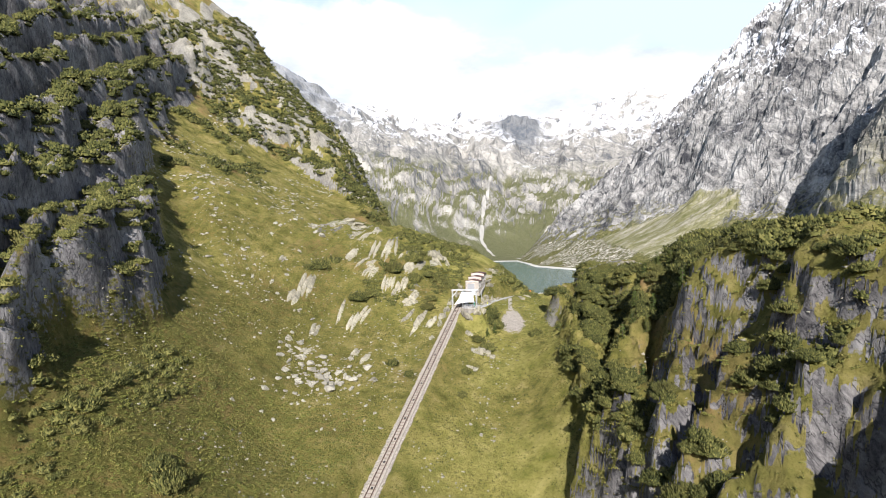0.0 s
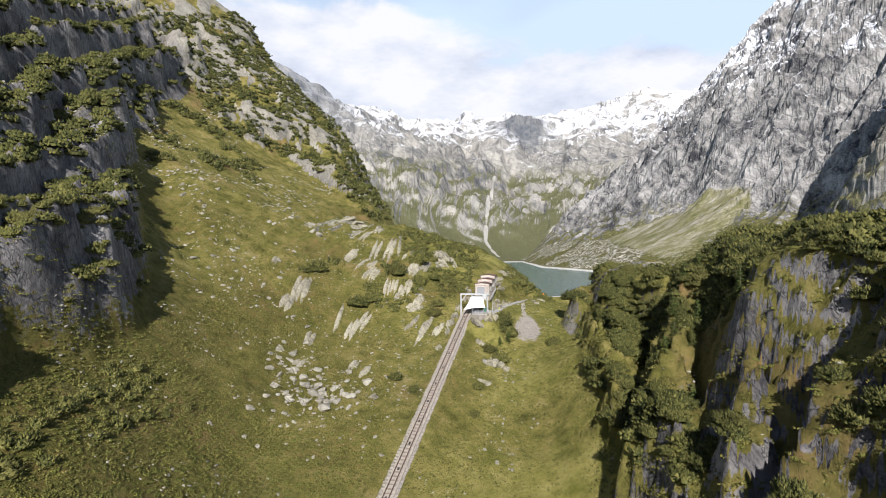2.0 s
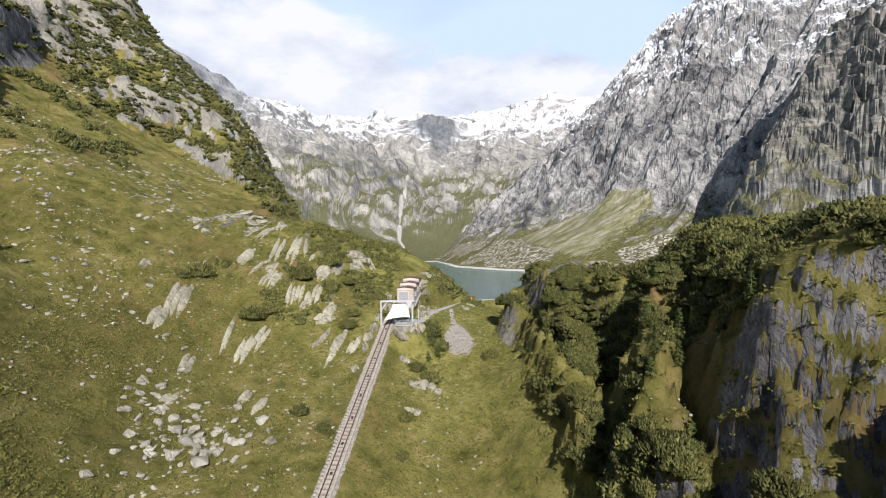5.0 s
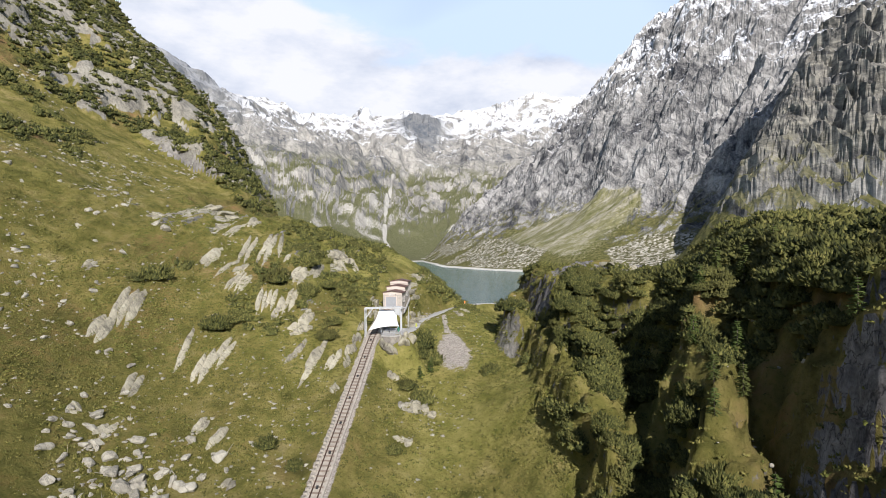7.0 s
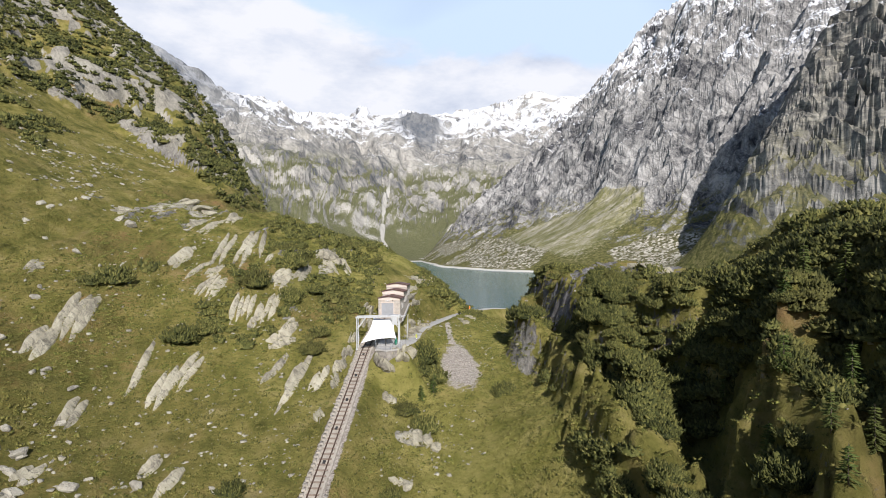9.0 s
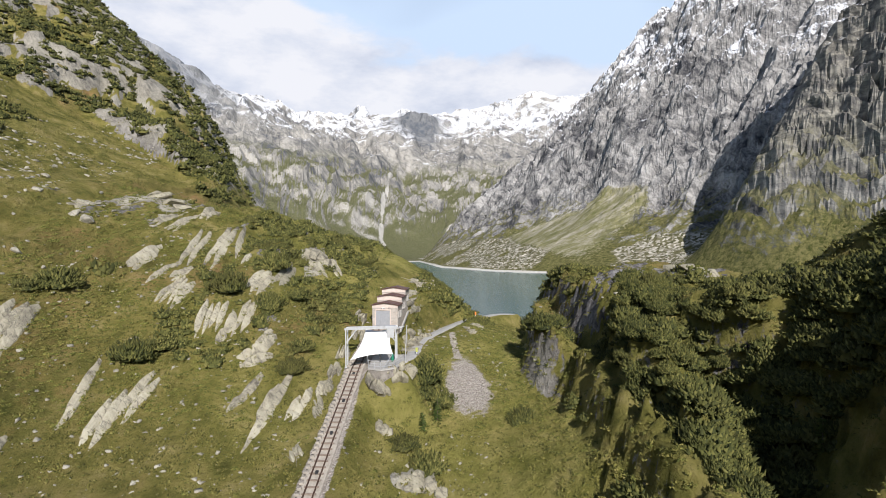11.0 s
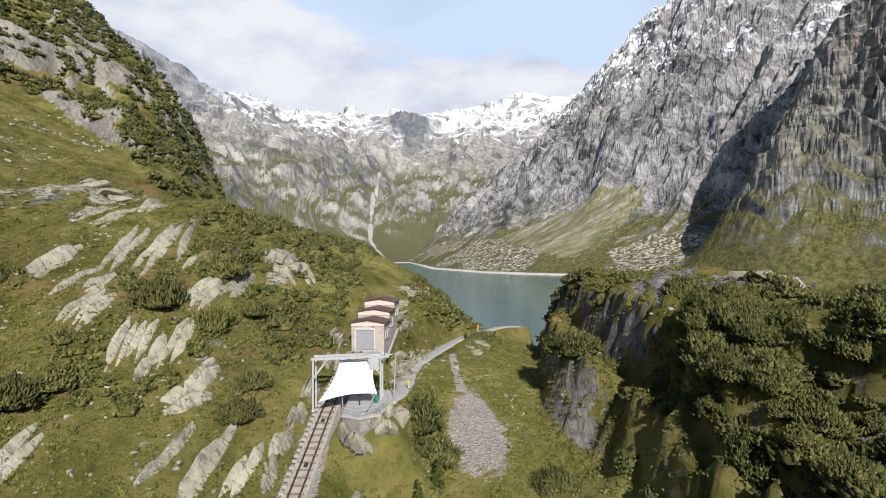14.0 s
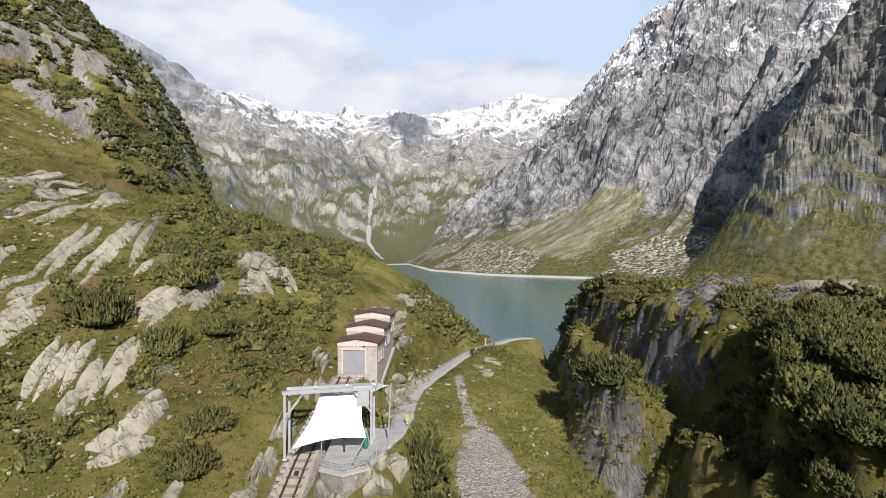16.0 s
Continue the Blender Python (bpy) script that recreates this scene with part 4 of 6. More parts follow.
# ---- the stepped machine hut ----
def build_hut():
    hut = new("station_hut")
    hut.matrix_world = pose(9.75, 180.0, 16.75, 0, 0, -17)
    w, seg, rise = 4.5, 3.9, 1.08
    for i in range(3):
        y0, z0 = i * seg, i * rise
        bm = bmesh.new()
        hh = 3.6
        pts = [(-w / 2, -1.6 - z0 * 0.5), (w / 2, -1.6 - z0 * 0.5), (w / 2, hh), (0, hh + 0.42), (-w / 2, hh)]
        f = [bm.verts.new((p[0] * (1 + 0.002 * i), y0, p[1] + z0)) for p in pts]
        g = [bm.verts.new((p[0] * (1 + 0.002 * i), y0 + seg + 0.004, p[1] + z0)) for p in pts]
        bm.faces.new(f)
        bm.faces.new(g[::-1])
        for k in range(5):
            bm.faces.new((f[k], g[k], g[(k + 1) % 5], f[(k + 1) % 5]))
        bmesh.ops.recalc_face_normals(bm, faces=bm.faces[:])
        part("wall", bm, M_STONE, hut)
        for s in (-1, 1):
            a = Vector((s * (w / 2 + 0.28), 0, hh - 0.03))
            b = Vector((0, 0, hh + 0.47))
            m = Matrix.Translation(((a + b) / 2) + Vector((0, y0 + seg / 2 - 0.12, z0))) @ (b - a).to_track_quat("X", "Z").to_matrix().to_4x4()
            bm = box(bmesh.new(), (b - a).length + 0.02, seg + 0.34, 0.11, m=m)
            part("roof", bm, M_ROOF, hut)
        part("cornice", box_bm(w + 0.06, 0.07, 0.62 if i else 0.5, (0, y0 - 0.035, z0 + hh - 0.22)), M_PLASTER, hut, "pink plaster band under the roof")
        for k in range(2):
            wy, wz = y0 + 1.1 + k * 1.6, z0 + 1.9
            win = part("window", box_bm(0.10, 0.62, 0.95, (w / 2 + 0.02, wy, wz)), M_GLASS, hut)
            for dy in (-0.36, 0.36):
                part("frame", box_bm(0.16, 0.10, 1.10, (w / 2 + 0.03, wy + dy, wz)), M_CONCRETE, win)
            part("sill", box_bm(0.22, 0.86, 0.09, (w / 2 + 0.06, wy, wz - 0.56)), M_CONCRETE, win)
    door = part("door", box_bm(2.5, 0.08, 2.55, (-0.35, -0.05, 1.30)), M_DOOR, hut, "grey ribbed steel double door")
    for k in range(11):
        part("rib", box_bm(0.05, 0.04, 2.5, (-1.5 + 0.23 * k, -0.105, 1.30)), M_DOOR, door)
    for s in (-1.33, 1.33):
        part("jamb", box_bm(0.18, 0.14, 2.75, (-0.35 + s, -0.075, 1.38)), M_PLASTER, door)
    part("lintel", box_bm(2.84, 0.14, 0.22, (-0.35, -0.077, 2.78)), M_PLASTER, door)
    part("sign", box_bm(0.8, 0.05, 0.22, (-0.35, -0.11, 3.06)), M_WHITE, hut, "white sign board above the door")
    for dx in (-0.22, 0.2):
        part("sign_bar", box_bm(0.28, 0.02, 0.10, (-0.35 + dx, -0.145, 3.06)), M_BLACK, hut, "dark unreadable lettering")
    part("lamp", box_bm(0.14, 0.16, 0.18, (0.75, -0.12, 3.1), 0.02), M_BLACK, hut)
    part("kerb_wall", bar_bm((w / 2 + 0.75, -1.2, -0.7), (w / 2 + 0.75, 6.5, 1.7), 0.22, 0.5), M_CONCRETE, hut, "low concrete kerb along the side wall")
    return tagged(hut, "stepped stone machine hut with red-brown roofs beside the rails", "hut")


build_hut()


# ---- steel portal with its sun sail, on the platform ----
def build_portal():
    p = new("portal_frame")
    p.matrix_world = pose(0, 0, 0)
    top, yb = 18.0, 169.4
    feet = {("l", 168.0): (2.85, 12.3), ("r", 168.0): (10.35, 12.4), ("l", yb): (3.15, 12.3), ("r", yb): (10.7, 12.5)}
    for (side, y), (x, z) in feet.items():
        post = part("post", bar_bm((x, y, z), (x, y, top), 0.2, 0.2), M_STEEL, p)
        part("foot_plate", box_bm(0.42, 0.42, 0.05, (x, y, z + 0.02)), M_STEEL, post)
        s = 1 if side == "l" else -1
        part("brace", bar_bm((x, y - 0.12, top - 2.0), (x + s * 1.45, y - 0.12, top - 0.1), 0.13), M_STEEL, p)
    part("front_beam", bar_bm((2.65, 168.0, top + 0.12), (10.55, 168.0, top + 0.12), 0.22, 0.30), M_STEEL, p)
    part("back_beam", bar_bm((2.95, yb, top + 0.12), (10.9, yb, top + 0.12), 0.22, 0.30), M_STEEL, p)
    for xa, xb in ((2.85, 3.15), (10.35, 10.7), (8.0, 8.3), (5.2, 5.5)):
        part("cross_beam", bar_bm((xa, 168.1, top + 0.06), (xb, yb - 0.1, top + 0.06), 0.14, 0.18), M_STEEL, p)
    part("side_panel", box_bm(1.05, 0.05, 1.35, (9.62, 167.86, 17.28)), M_STEEL, p, "upright grey sheet-metal panel")
    part("roof_panel", box_bm(1.7, 1.25, 0.05, (9.6, 168.7, top + 0.30)), M_STEEL, p, "grey sheet-metal panel")
    return tagged(p, "galvanised steel portal frame standing over rails and platform", "frame")


build_portal()


def sail_bm(c, sag, n=14, curve=0.16):
    """A membrane between four corners with hollow edges."""
    c = [Vector(v) for v in c]
    mid = (c[0] + c[1] + c[2] + c[3]) / 4
    bm = bmesh.new()
    grid = []
    for i in range(n + 1):
        row = []
        for j in range(n + 1):
            u, v = i / n, j / n
            q = c[0] * (1 - u) * (1 - v) + c[1] * u * (1 - v) + c[2] * u * v + c[3] * (1 - u) * v
            pull = curve * (4 * u * (1 - u) * (2 * v - 1) ** 4 + 4 * v * (1 - v) * (2 * u - 1) ** 4)
            q = q.lerp(mid, pull) + Vector((0, 0, sag * 16 * u * (1 - u) * v * (1 - v)))
            row.append(bm.verts.new(q))
        grid.append(row)
    for i in range(n):
        for j in range(n):
            bm.faces.new((grid[i][j], grid[i + 1][j], grid[i + 1][j + 1], grid[i][j + 1]))
    bmesh.ops.recalc_face_normals(bm, faces=bm.faces[:])
    bmesh.ops.solidify(bm, geom=bm.faces[:], thickness=0.02)
    return bm


sail = part("sun_sail", sail_bm([(3.45, 166.3, 13.75), (9.75, 165.6, 14.5), (10.0, 169.1, 17.85), (5.9, 169.1, 17.85)], -0.25), M_SAIL, soft=True)
tagged(sail, "white tensioned membrane sail hanging from the steel portal", "sun sail")
sail = part("sun_sail", sail_bm([(10.4, 167.7, 17.9), (11.95, 167.9, 18.35), (11.2, 171.0, 17.9), (10.5, 169.5, 16.8)], -0.05, 8), M_SAIL, soft=True)
tagged(sail, "small white membrane corner between portal and mast", "sun sail")
mast = new("mast")
part("pole", rod_bm((11.85, 168.2, 12.4), (12.15, 168.2, 18.4), 0.07), M_STEEL, mast)
part("base", box_bm(0.5, 0.5, 0.25, (11.85, 168.2, 12.62), 0.03), M_CONCRETE, mast)
tagged(mast, "leaning galvanised steel mast beside the platform", "mast")


def build_platform():
    p = new("platform")
    for name, co, z0, z1, mat in (
        ("stone_base", [(5.95, 163.2), (7.6, 161.8), (9.6, 162.6), (11.3, 165.6), (12.3, 171.5), (8.2, 173.0), (7.2, 171.0)], 8.6, 12.95, M_RUBBLE),
        ("deck", [(5.85, 163.1), (7.6, 161.65), (9.7, 162.5), (11.4, 165.6), (12.4, 171.6), (8.2, 173.2), (7.1, 171.0)], 12.95, 13.15, M_CONCRETE),
    ):
        bm = bmesh.new()
        a = [bm.verts.new((x, y, z0)) for x, y in co]
        b = [bm.verts.new((x, y, z1)) for x, y in co]
        bm.faces.new(a[::-1])
        bm.faces.new(b)
        for k in range(len(co)):
            bm.faces.new((a[k], a[(k + 1) % len(co)], b[(k + 1) % len(co)], b[k]))
        bmesh.ops.recalc_face_normals(bm, faces=bm.faces[:])
        part(name, bm, mat, p)
    tagged(p, "concrete boarding platform on a rough stone base", "platform")
    r = new("railing")
    run = [(6.0, 166.5), (6.0, 163.3), (7.6, 161.9), (9.5, 162.7), (11.0, 165.4)]
    for (ax, ay), (bx, by) in zip(run, run[1:]):
        n = max(1, round(math.hypot(bx - ax, by - ay) / 1.2))
        for i in range(n):
            x, y = ax + (bx - ax) * i / n, ay + (by - ay) * i / n
            part("post", rod_bm((x, y, 13.13), (x, y, 14.2), 0.03), M_STEEL, r)
        for z in (14.2, 13.85, 13.5):
            part("rail", rod_bm((ax, ay, z), (bx, by, z), 0.028), M_STEEL, r)
    tagged(r, "galvanised tube railing around the platform edge", "railing")
    s = new("steel_strut")
    part("bar", rod_bm((8.0, 162.2, 13.1), (9.6, 165.5, 14.5), 0.05), M_STEEL, s)
    tagged(s, "slanted steel strut that stays the sail", "strut")
    b = new("tarpaulin_bundle")
    bm = bmesh.new()
    bmesh.ops.create_icosphere(bm, subdivisions=3, radius=0.5)
    for v in bm.verts:
        n = noise.noise(v.co * 2.3)
        v.co = Vector((v.co.x * (0.55 + 0.25 * n), v.co.y * 0.7, v.co.z * (1.45 + 0.3 * n) + 0.66))
        v.co.z = max(0.0, v.co.z)
    part("cover", bm, M_GREEN, b, soft=True)
    b.matrix_world = pose(9.75, 166.9, 13.14)
    tagged(b, "upright green tarpaulin bundle standing on the platform", "bundle")
    bench = new("control_post")
    part("stem", box_bm(0.16, 0.16, 1.0, (0, 0, 0.5), 0.02), M_BLACK, bench)
    part("panel", box_bm(0.36, 0.22, 0.25, (0, 0, 1.08), 0.02), M_BLACK, bench)
    bench.matrix_world = pose(7.9, 166.5, 13.14)
    tagged(bench, "small dark control post on the platform", "post")


build_platform()


# ---- rails ----
def build_track():
    t = new("funicular_track")
    ys = np.arange(64.0, 180.1, 1.0)
    xs, zs = track_xz(ys)
    line = [Vector((float(x), float(y), float(z))) for x, y, z in zip(xs, ys, zs)]
    bed = bmesh.new()
    rows = []
    for i, p in enumerate(line):
        w = 1.12 + 0.10 * noise.noise(p * 0.7)
        rows.append([bed.verts.new(p + Vector((dx, 0, dz))) for dx, dz in ((-w - 0.35, -0.75), (-w, -0.12), (-0.6, -0.17), (0.6, -0.17), (w, -0.12), (w + 0.35, -0.75))])
    for a, b in zip(rows, rows[1:]):
        for k in range(5):
            bed.faces.new((a[k], a[k + 1], b[k + 1], b[k]))
    part("track_bed", bed, M_BED, t, "pale concrete and gravel bed")
    for s in (-0.52, 0.52):
        bm = bmesh.new()
        rows = []
        for p in line:
            rows.append([bm.verts.new(p + Vector((s + dx, 0, dz))) for dx, dz in ((-0.07, -0.03), (-0.05, 0.02), (-0.055, 0.13), (0.055, 0.13), (0.05, 0.02), (0.07, -0.03))])
        for a, b in zip(rows, rows[1:]):
            for k in range(5):
                bm.faces.new((a[k], a[k + 1], b[k + 1], b[k]))
        part("rail", bm, M_RUST, t)
    sl = box_bm(1.6, 0.20, 0.14, (0, 0, 0), 0.02)
    first = part("sleeper", sl, M_SLEEPER, t)
    up = math.degrees(math.atan(0.333))
    for k, y in enumerate(np.arange(65.0, 180.0, 0.95)):
        x, z = track_xz(y)
        ob = first if k == 0 else new("sleeper", first.data)
        ob.parent = t
        ob.matrix_basis = pose(float(x), float(y), float(z) - 0.07, up, 0, -13.3 + random.uniform(-0.6, 0.6))
    roller = part("cable_roller", box_bm(0.34, 0.55, 0.2, (0, 0, 0), 0.05), M_BLACK, t, "dark steel cable roller between the rails")
    for k, y in enumerate(np.arange(70.0, 178.0, 6.4)):
        x, z = track_xz(y)
        ob = roller if k == 0 else tagged(new("cable_roller", roller.data), "dark steel cable roller between the rails")
        ob.parent = t
        ob.matrix_basis = pose(float(x), float(y), float(z) + 0.0, up, 0, -13.3)
    return tagged(t, "rusty funicular rails on sleepers climbing the grassy slope", "rail track")


build_track()


def build_stair():
    """Narrow service stair of concrete blocks on the left of the rails."""
    st = new("service_stair")
    first = part("step", box_bm(0.5, 0.44, 0.3, (0, 0, 0), 0.03), M_BED, st)
    for k, y in enumerate(np.arange(66.0, 178.5, 0.78)):
        x, z = track_xz(y)
        ob = first if k == 0 else new("step", first.data)
        ob.parent = st
        ob.matrix_basis = pose(float(x) - 1.24 + random.uniform(-0.03, 0.03), float(y), float(z) - 0.14 + random.uniform(-0.03, 0.03), random.uniform(-2, 2), random.uniform(-2, 2), -13.3 + random.uniform(-3, 3))
    tagged(st, "narrow stair of pale concrete blocks beside the rails", "stair")


build_stair()


# ---- path ----
def build_path():
    pts = [Vector(p) for p in PATH]
    fine = []
    for i in range(len(pts) - 1):
        p0, p1, p2, p3 = pts[max(0, i - 1)], pts[i], pts[i + 1], pts[min(len(pts) - 1, i + 2)]
        for k in range(12):
            s = k / 12
            fine.append(0.5 * ((2 * p1) + (p2 - p0) * s + (2 * p0 - 5 * p1 + 4 * p2 - p3) * s * s + (3 * p1 - p0 - 3 * p2 + p3) * s ** 3))
    bm = bmesh.new()
    rows = []
    for a, b in zip(fine, fine[1:]):
        side = (b - a).cross(Vector((0, 0, 1))).normalized()
        w = 1.0 + 0.18 * noise.noise(a * 0.5)
        rows.append([bm.verts.new(a + side * s * w * k + Vector((0, 0, dz))) for s, k, dz in ((-1, 1.25, -0.4), (-1, 1, 0.03), (-1, 0.3, 0.07), (1, 0.3, 0.07), (1, 1, 0.03), (1, 1.25, -0.4))])
    for a, b in zip(rows, rows[1:]):
        for k in range(5):
            bm.faces.new((a[k], b[k], b[k + 1], a[k + 1]))
    tagged(part("footpath", bm, M_GRAVEL, soft=True), "grey gravel footpath leading towards the lake", "path", kind="structure")


build_path()


def marker(x, y, h, mat, label):
    o = new("marker_post")
    part("stake", box_bm(0.10, 0.10, h, (0, 0, h / 2), 0.01), M_WHITE, o)
    part("board", box_bm(0.34, 0.06, 0.75, (0, -0.06, h - 0.3), 0.01), mat, o)
    o.matrix_world = pose(x, y, gz(x, y) - 0.05)
    tagged(o, label, "marker post")


marker(14.4, 173.6, 1.2, M_YELLOW, "short yellow marker post at the path's edge")
marker(34.6, 213.5, 1.5, M_ORANGE, "white stake with an orange board by the path")
pole = new("skyline_pole")
part("stake", rod_bm((0, 0, 0), (0, 0, 2.6), 0.07), M_WHITE, pole)
part("cap", box_bm(0.22, 0.22, 0.2, (0, 0, 2.65), 0.02), M_WHITE, pole)
pole.matrix_world = pose(-11.5, 228.0, gz(-11.5, 228.0) - 0.1)
tagged(pole, "thin white survey pole on the hill crest", "pole")


# ---- rocks ----
def hull_bm(seed, sx, sy, sz, n=16, flat=0.75):
    """An angular boulder: the hull of points on a squarish ball."""
    rng = random.Random(seed)
    bm = bmesh.new()
    for _ in range(n):
        v = Vector((rng.gauss(0, 1), rng.gauss(0, 1), rng.gauss(0, 1))).normalized()
        m = max(abs(v.x), abs(v.y), abs(v.z))
        v = v.lerp(v / m * 0.85, flat * rng.uniform(0.4, 1.0))
        bm.verts.new((v.x * sx, v.y * sy, v.z * sz))
    r = bmesh.ops.convex_hull(bm, input=bm.verts[:])
    bmesh.ops.delete(bm, geom=[g for g in r["geom_interior"] if isinstance(g, bmesh.types.BMVert)], context="VERTS")
    bmesh.ops.recalc_face_normals(bm, faces=bm.faces[:])
    return bm


def worn(bm, seed, amount, cuts=1):
    """Chamfer and roughen a hull."""
    size = max(v.co.length for v in bm.verts)
    bmesh.ops.bevel(bm, geom=bm.edges[:], offset=size * 0.05, segments=1, affect="EDGES")
    bmesh.ops.triangulate(bm, faces=bm.faces[:])
    if cuts:
        bmesh.ops.subdivide_edges(bm, edges=[e for e in bm.edges if e.calc_length() > size * 0.3], cuts=cuts)
        bmesh.ops.triangulate(bm, faces=bm.faces[:])
    for v in bm.verts:
        v.co += Vector((noise.noise(v.co * 1.7 + Vector((seed, 0, 0))), noise.noise(v.co * 1.7 + Vector((0, seed, 5))), noise.noise(v.co * 1.7 + Vector((9, 3, seed))))) * amount
    return bm


def tilt_at(x, y):
    e = 1.0
    n = Vector((gz(x - e, y) - gz(x + e, y), gz(x, y - e) - gz(x, y + e), 2 * e)).normalized()
    return n


boulder_meshes = []
for k in range(9):
    bm = worn(hull_bm(100 + k, 1.0, 0.72, 0.55, 15), k, 0.06)
    me = bpy.data.meshes.new("boulder")
    bm.to_mesh(me)
    bm.free()
    me.materials.append(M_BOULDER)
    boulder_meshes.append(me)


def boulder(x, y, r, rng, sink=0.25):
    o = new("boulder", boulder_meshes[rng.randrange(9)])
    n = tilt_at(x, y)
    q = Vector((0, 0, 1)).lerp(n, 0.6).to_track_quat("Z", "Y").to_matrix().to_4x4()
    o.matrix_world = Matrix.Translation((x, y, gz(x, y) + r * (0.5 - sink))) @ q @ pose(0, 0, 0, rng.uniform(-12, 12), rng.uniform(-12, 12), rng.uniform(0, 360)) @ Matrix.Diagonal((r, r * rng.uniform(0.8, 1.1), r * rng.uniform(0.7, 1.1), 1))
    tagged(o, "pale angular granite boulder half sunk in grass" if r > 0.9 else "small pale granite boulder lying in grass", "boulder", "boulders on the slope")
    return o


def build_boulders():
    rng = random.Random(4)
    # the large ones of the block field, then loose runs of smaller ones
    for x, y, r in ((-21.9, 129.5, 1.45), (-24.2, 131.3, 1.15), (-26.3, 125.2, 2.1), (-30.0, 130.6, 1.6), (-32.4, 133.6, 1.5), (-33.6, 136.4, 1.3), (-28.0, 128.2, 1.2), (-36.1, 138.5, 1.2), (-38.3, 143.8, 1.3), (-31.0, 127.5, 1.1), (-44.3, 196.4, 1.9), (-47.0, 198.0, 1.2), (-20.6, 131.9, 0.9)):
        boulder(x, y, r, rng)
    runs = (((-29.5, 130.5), (4.2, 5.0), 84, 0.4, 1.35), ((-35.5, 139.5), (2.6, 5), 34, 0.35, 1.1), ((-40, 147), (2.6, 7), 30, 0.3, 1.0), ((-51, 166), (3.0, 5), 20, 0.3, 1.0), ((-46, 206), (10, 5), 38, 0.4, 1.3),
            ((-24, 112), (12, 8), 26, 0.25, 0.7), ((8, 122), (3, 10), 20, 0.25, 0.7), ((-85, 238), (6, 26), 26, 0.5, 1.4), ((-62, 225), (12, 22), 30, 0.4, 1.1), ((-16, 138), (8, 7), 16, 0.25, 0.6))
    for (cx, cy), (sx, sy), n, lo, hi in runs:
        for _ in range(n):
            x, y = cx + rng.gauss(0, sx), cy + rng.gauss(0, sy)
            if abs(x - float(track_xz(y)[0])) < 2.6:
                continue
            boulder(x, y, lo + (hi - lo) * rng.random() ** 2.2, rng)


build_boulders()


def outcrop(x, y, length, width, height, count, yaw, seed, label, mat=M_SLAB):
    """A nest of tilted slabs that break through the turf, long side up the slope."""
    rng = random.Random(seed)
    bm = bmesh.new()
    n = tilt_at(x, y)
    ax = Vector((math.sin(radians(yaw)), math.cos(radians(yaw)), 0))
    ax = (ax - n * ax.dot(n)).normalized()
    side = n.cross(ax).normalized()
    base = Vector((x, y, gz(x, y)))
    for k in range(count):
        s = (k + 0.5) / count - 0.5
        l, w, h = length * rng.uniform(0.45, 1.0) * (1 - abs(s) * 0.5), width / count * rng.uniform(1.2, 1.8), height * rng.uniform(0.6, 1.1)
        piece = worn(hull_bm(seed * 31 + k, w * 0.62, l * 0.5, h * 0.75, 18, 0.9), seed + k, 0.10 * min(w, h), 1)
        m = Matrix((side, ax, n)).transposed().to_4x4()
        off = side * (s * width) + ax * rng.uniform(-0.16, 0.16) * length
        p = base + off
        p.z = gz(p.x, p.y)
        t = Matrix.Translation(p + n * h * 0.12) @ m @ pose(0, 0, 0, rng.uniform(0, 9), rng.uniform(12, 26), rng.uniform(-5, 5))
        bmesh.ops.transform(piece, matrix=t, verts=piece.verts[:])
        tmp = bpy.data.meshes.new("tmp")
        piece.to_mesh(tmp)
        piece.free()
        bm.from_mesh(tmp)
        bpy.data.meshes.remove(tmp)
    bmesh.ops.translate(bm, vec=-base, verts=bm.verts[:])
    o = part("rock_outcrop", bm, mat)
    o.location = base
    tagged(o, label, "rock outcrop", "outcrops on the hillside")
    return o


LONG = "long pale granite slabs breaking through the turf"
BLOCKY = "blocky fractured granite outcrop among grass and shrubs"
ALONG_HILL = ((-16.7, 131.0, 4.2, 1.5, 0.9, 2, 30), (-33.5, 213.0, 9.0, 3.2, 1.8, 2, 45), (-39.0, 218.5, 9.0, 4.0, 1.6, 4, 60), (-50.0, 208.0, 8.0, 4.0, 1.2, 4, 65), (-2.6, 197.5, 6.0, 4.5, 2.2, 4, 8),
              (11.5, 148.5, 5.0, 4.0, 1.4, 4, 20), (7.5, 140.0, 3.0, 2.2, 0.9, 3, 25), (15.5, 200.0, 9.0, 2.0, 1.2, 4, 60), (19.0, 206.0, 8.0, 2.5, 1.2, 4, 65), (23.5, 211.0, 6.0, 2.2, 1.0, 3, 60))
BY_THE_RAILS = ((14.6, 190.5, 7.0, 2.6, 1.6, 5, 30), (16.6, 196.0, 7.0, 2.4, 1.5, 4, 40), (5.6, 183.5, 5.0, 1.8, 1.5, 4, 15), (1.2, 168.0, 6.0, 1.4, 1.2, 4, 14), (-0.9, 160.0, 9.0, 1.2, 1.1, 5, -4), (-3.2, 152.0, 6.0, 1.2, 1.0, 4, -4),
                (7.2, 161.6, 3.2, 3.0, 2.6, 4, 12), (9.9, 162.8, 3.0, 2.6, 2.8, 4, 25), (11.6, 165.0, 3.0, 2.0, 2.2, 3, 20), (31.0, 198.5, 4.0, 3.0, 0.9, 4, 80), (28.5, 193.0, 3.0, 2.4, 0.8, 3, 70), (58.0, 163.5, 7.0, 6.0, 2.4, 4, 40))
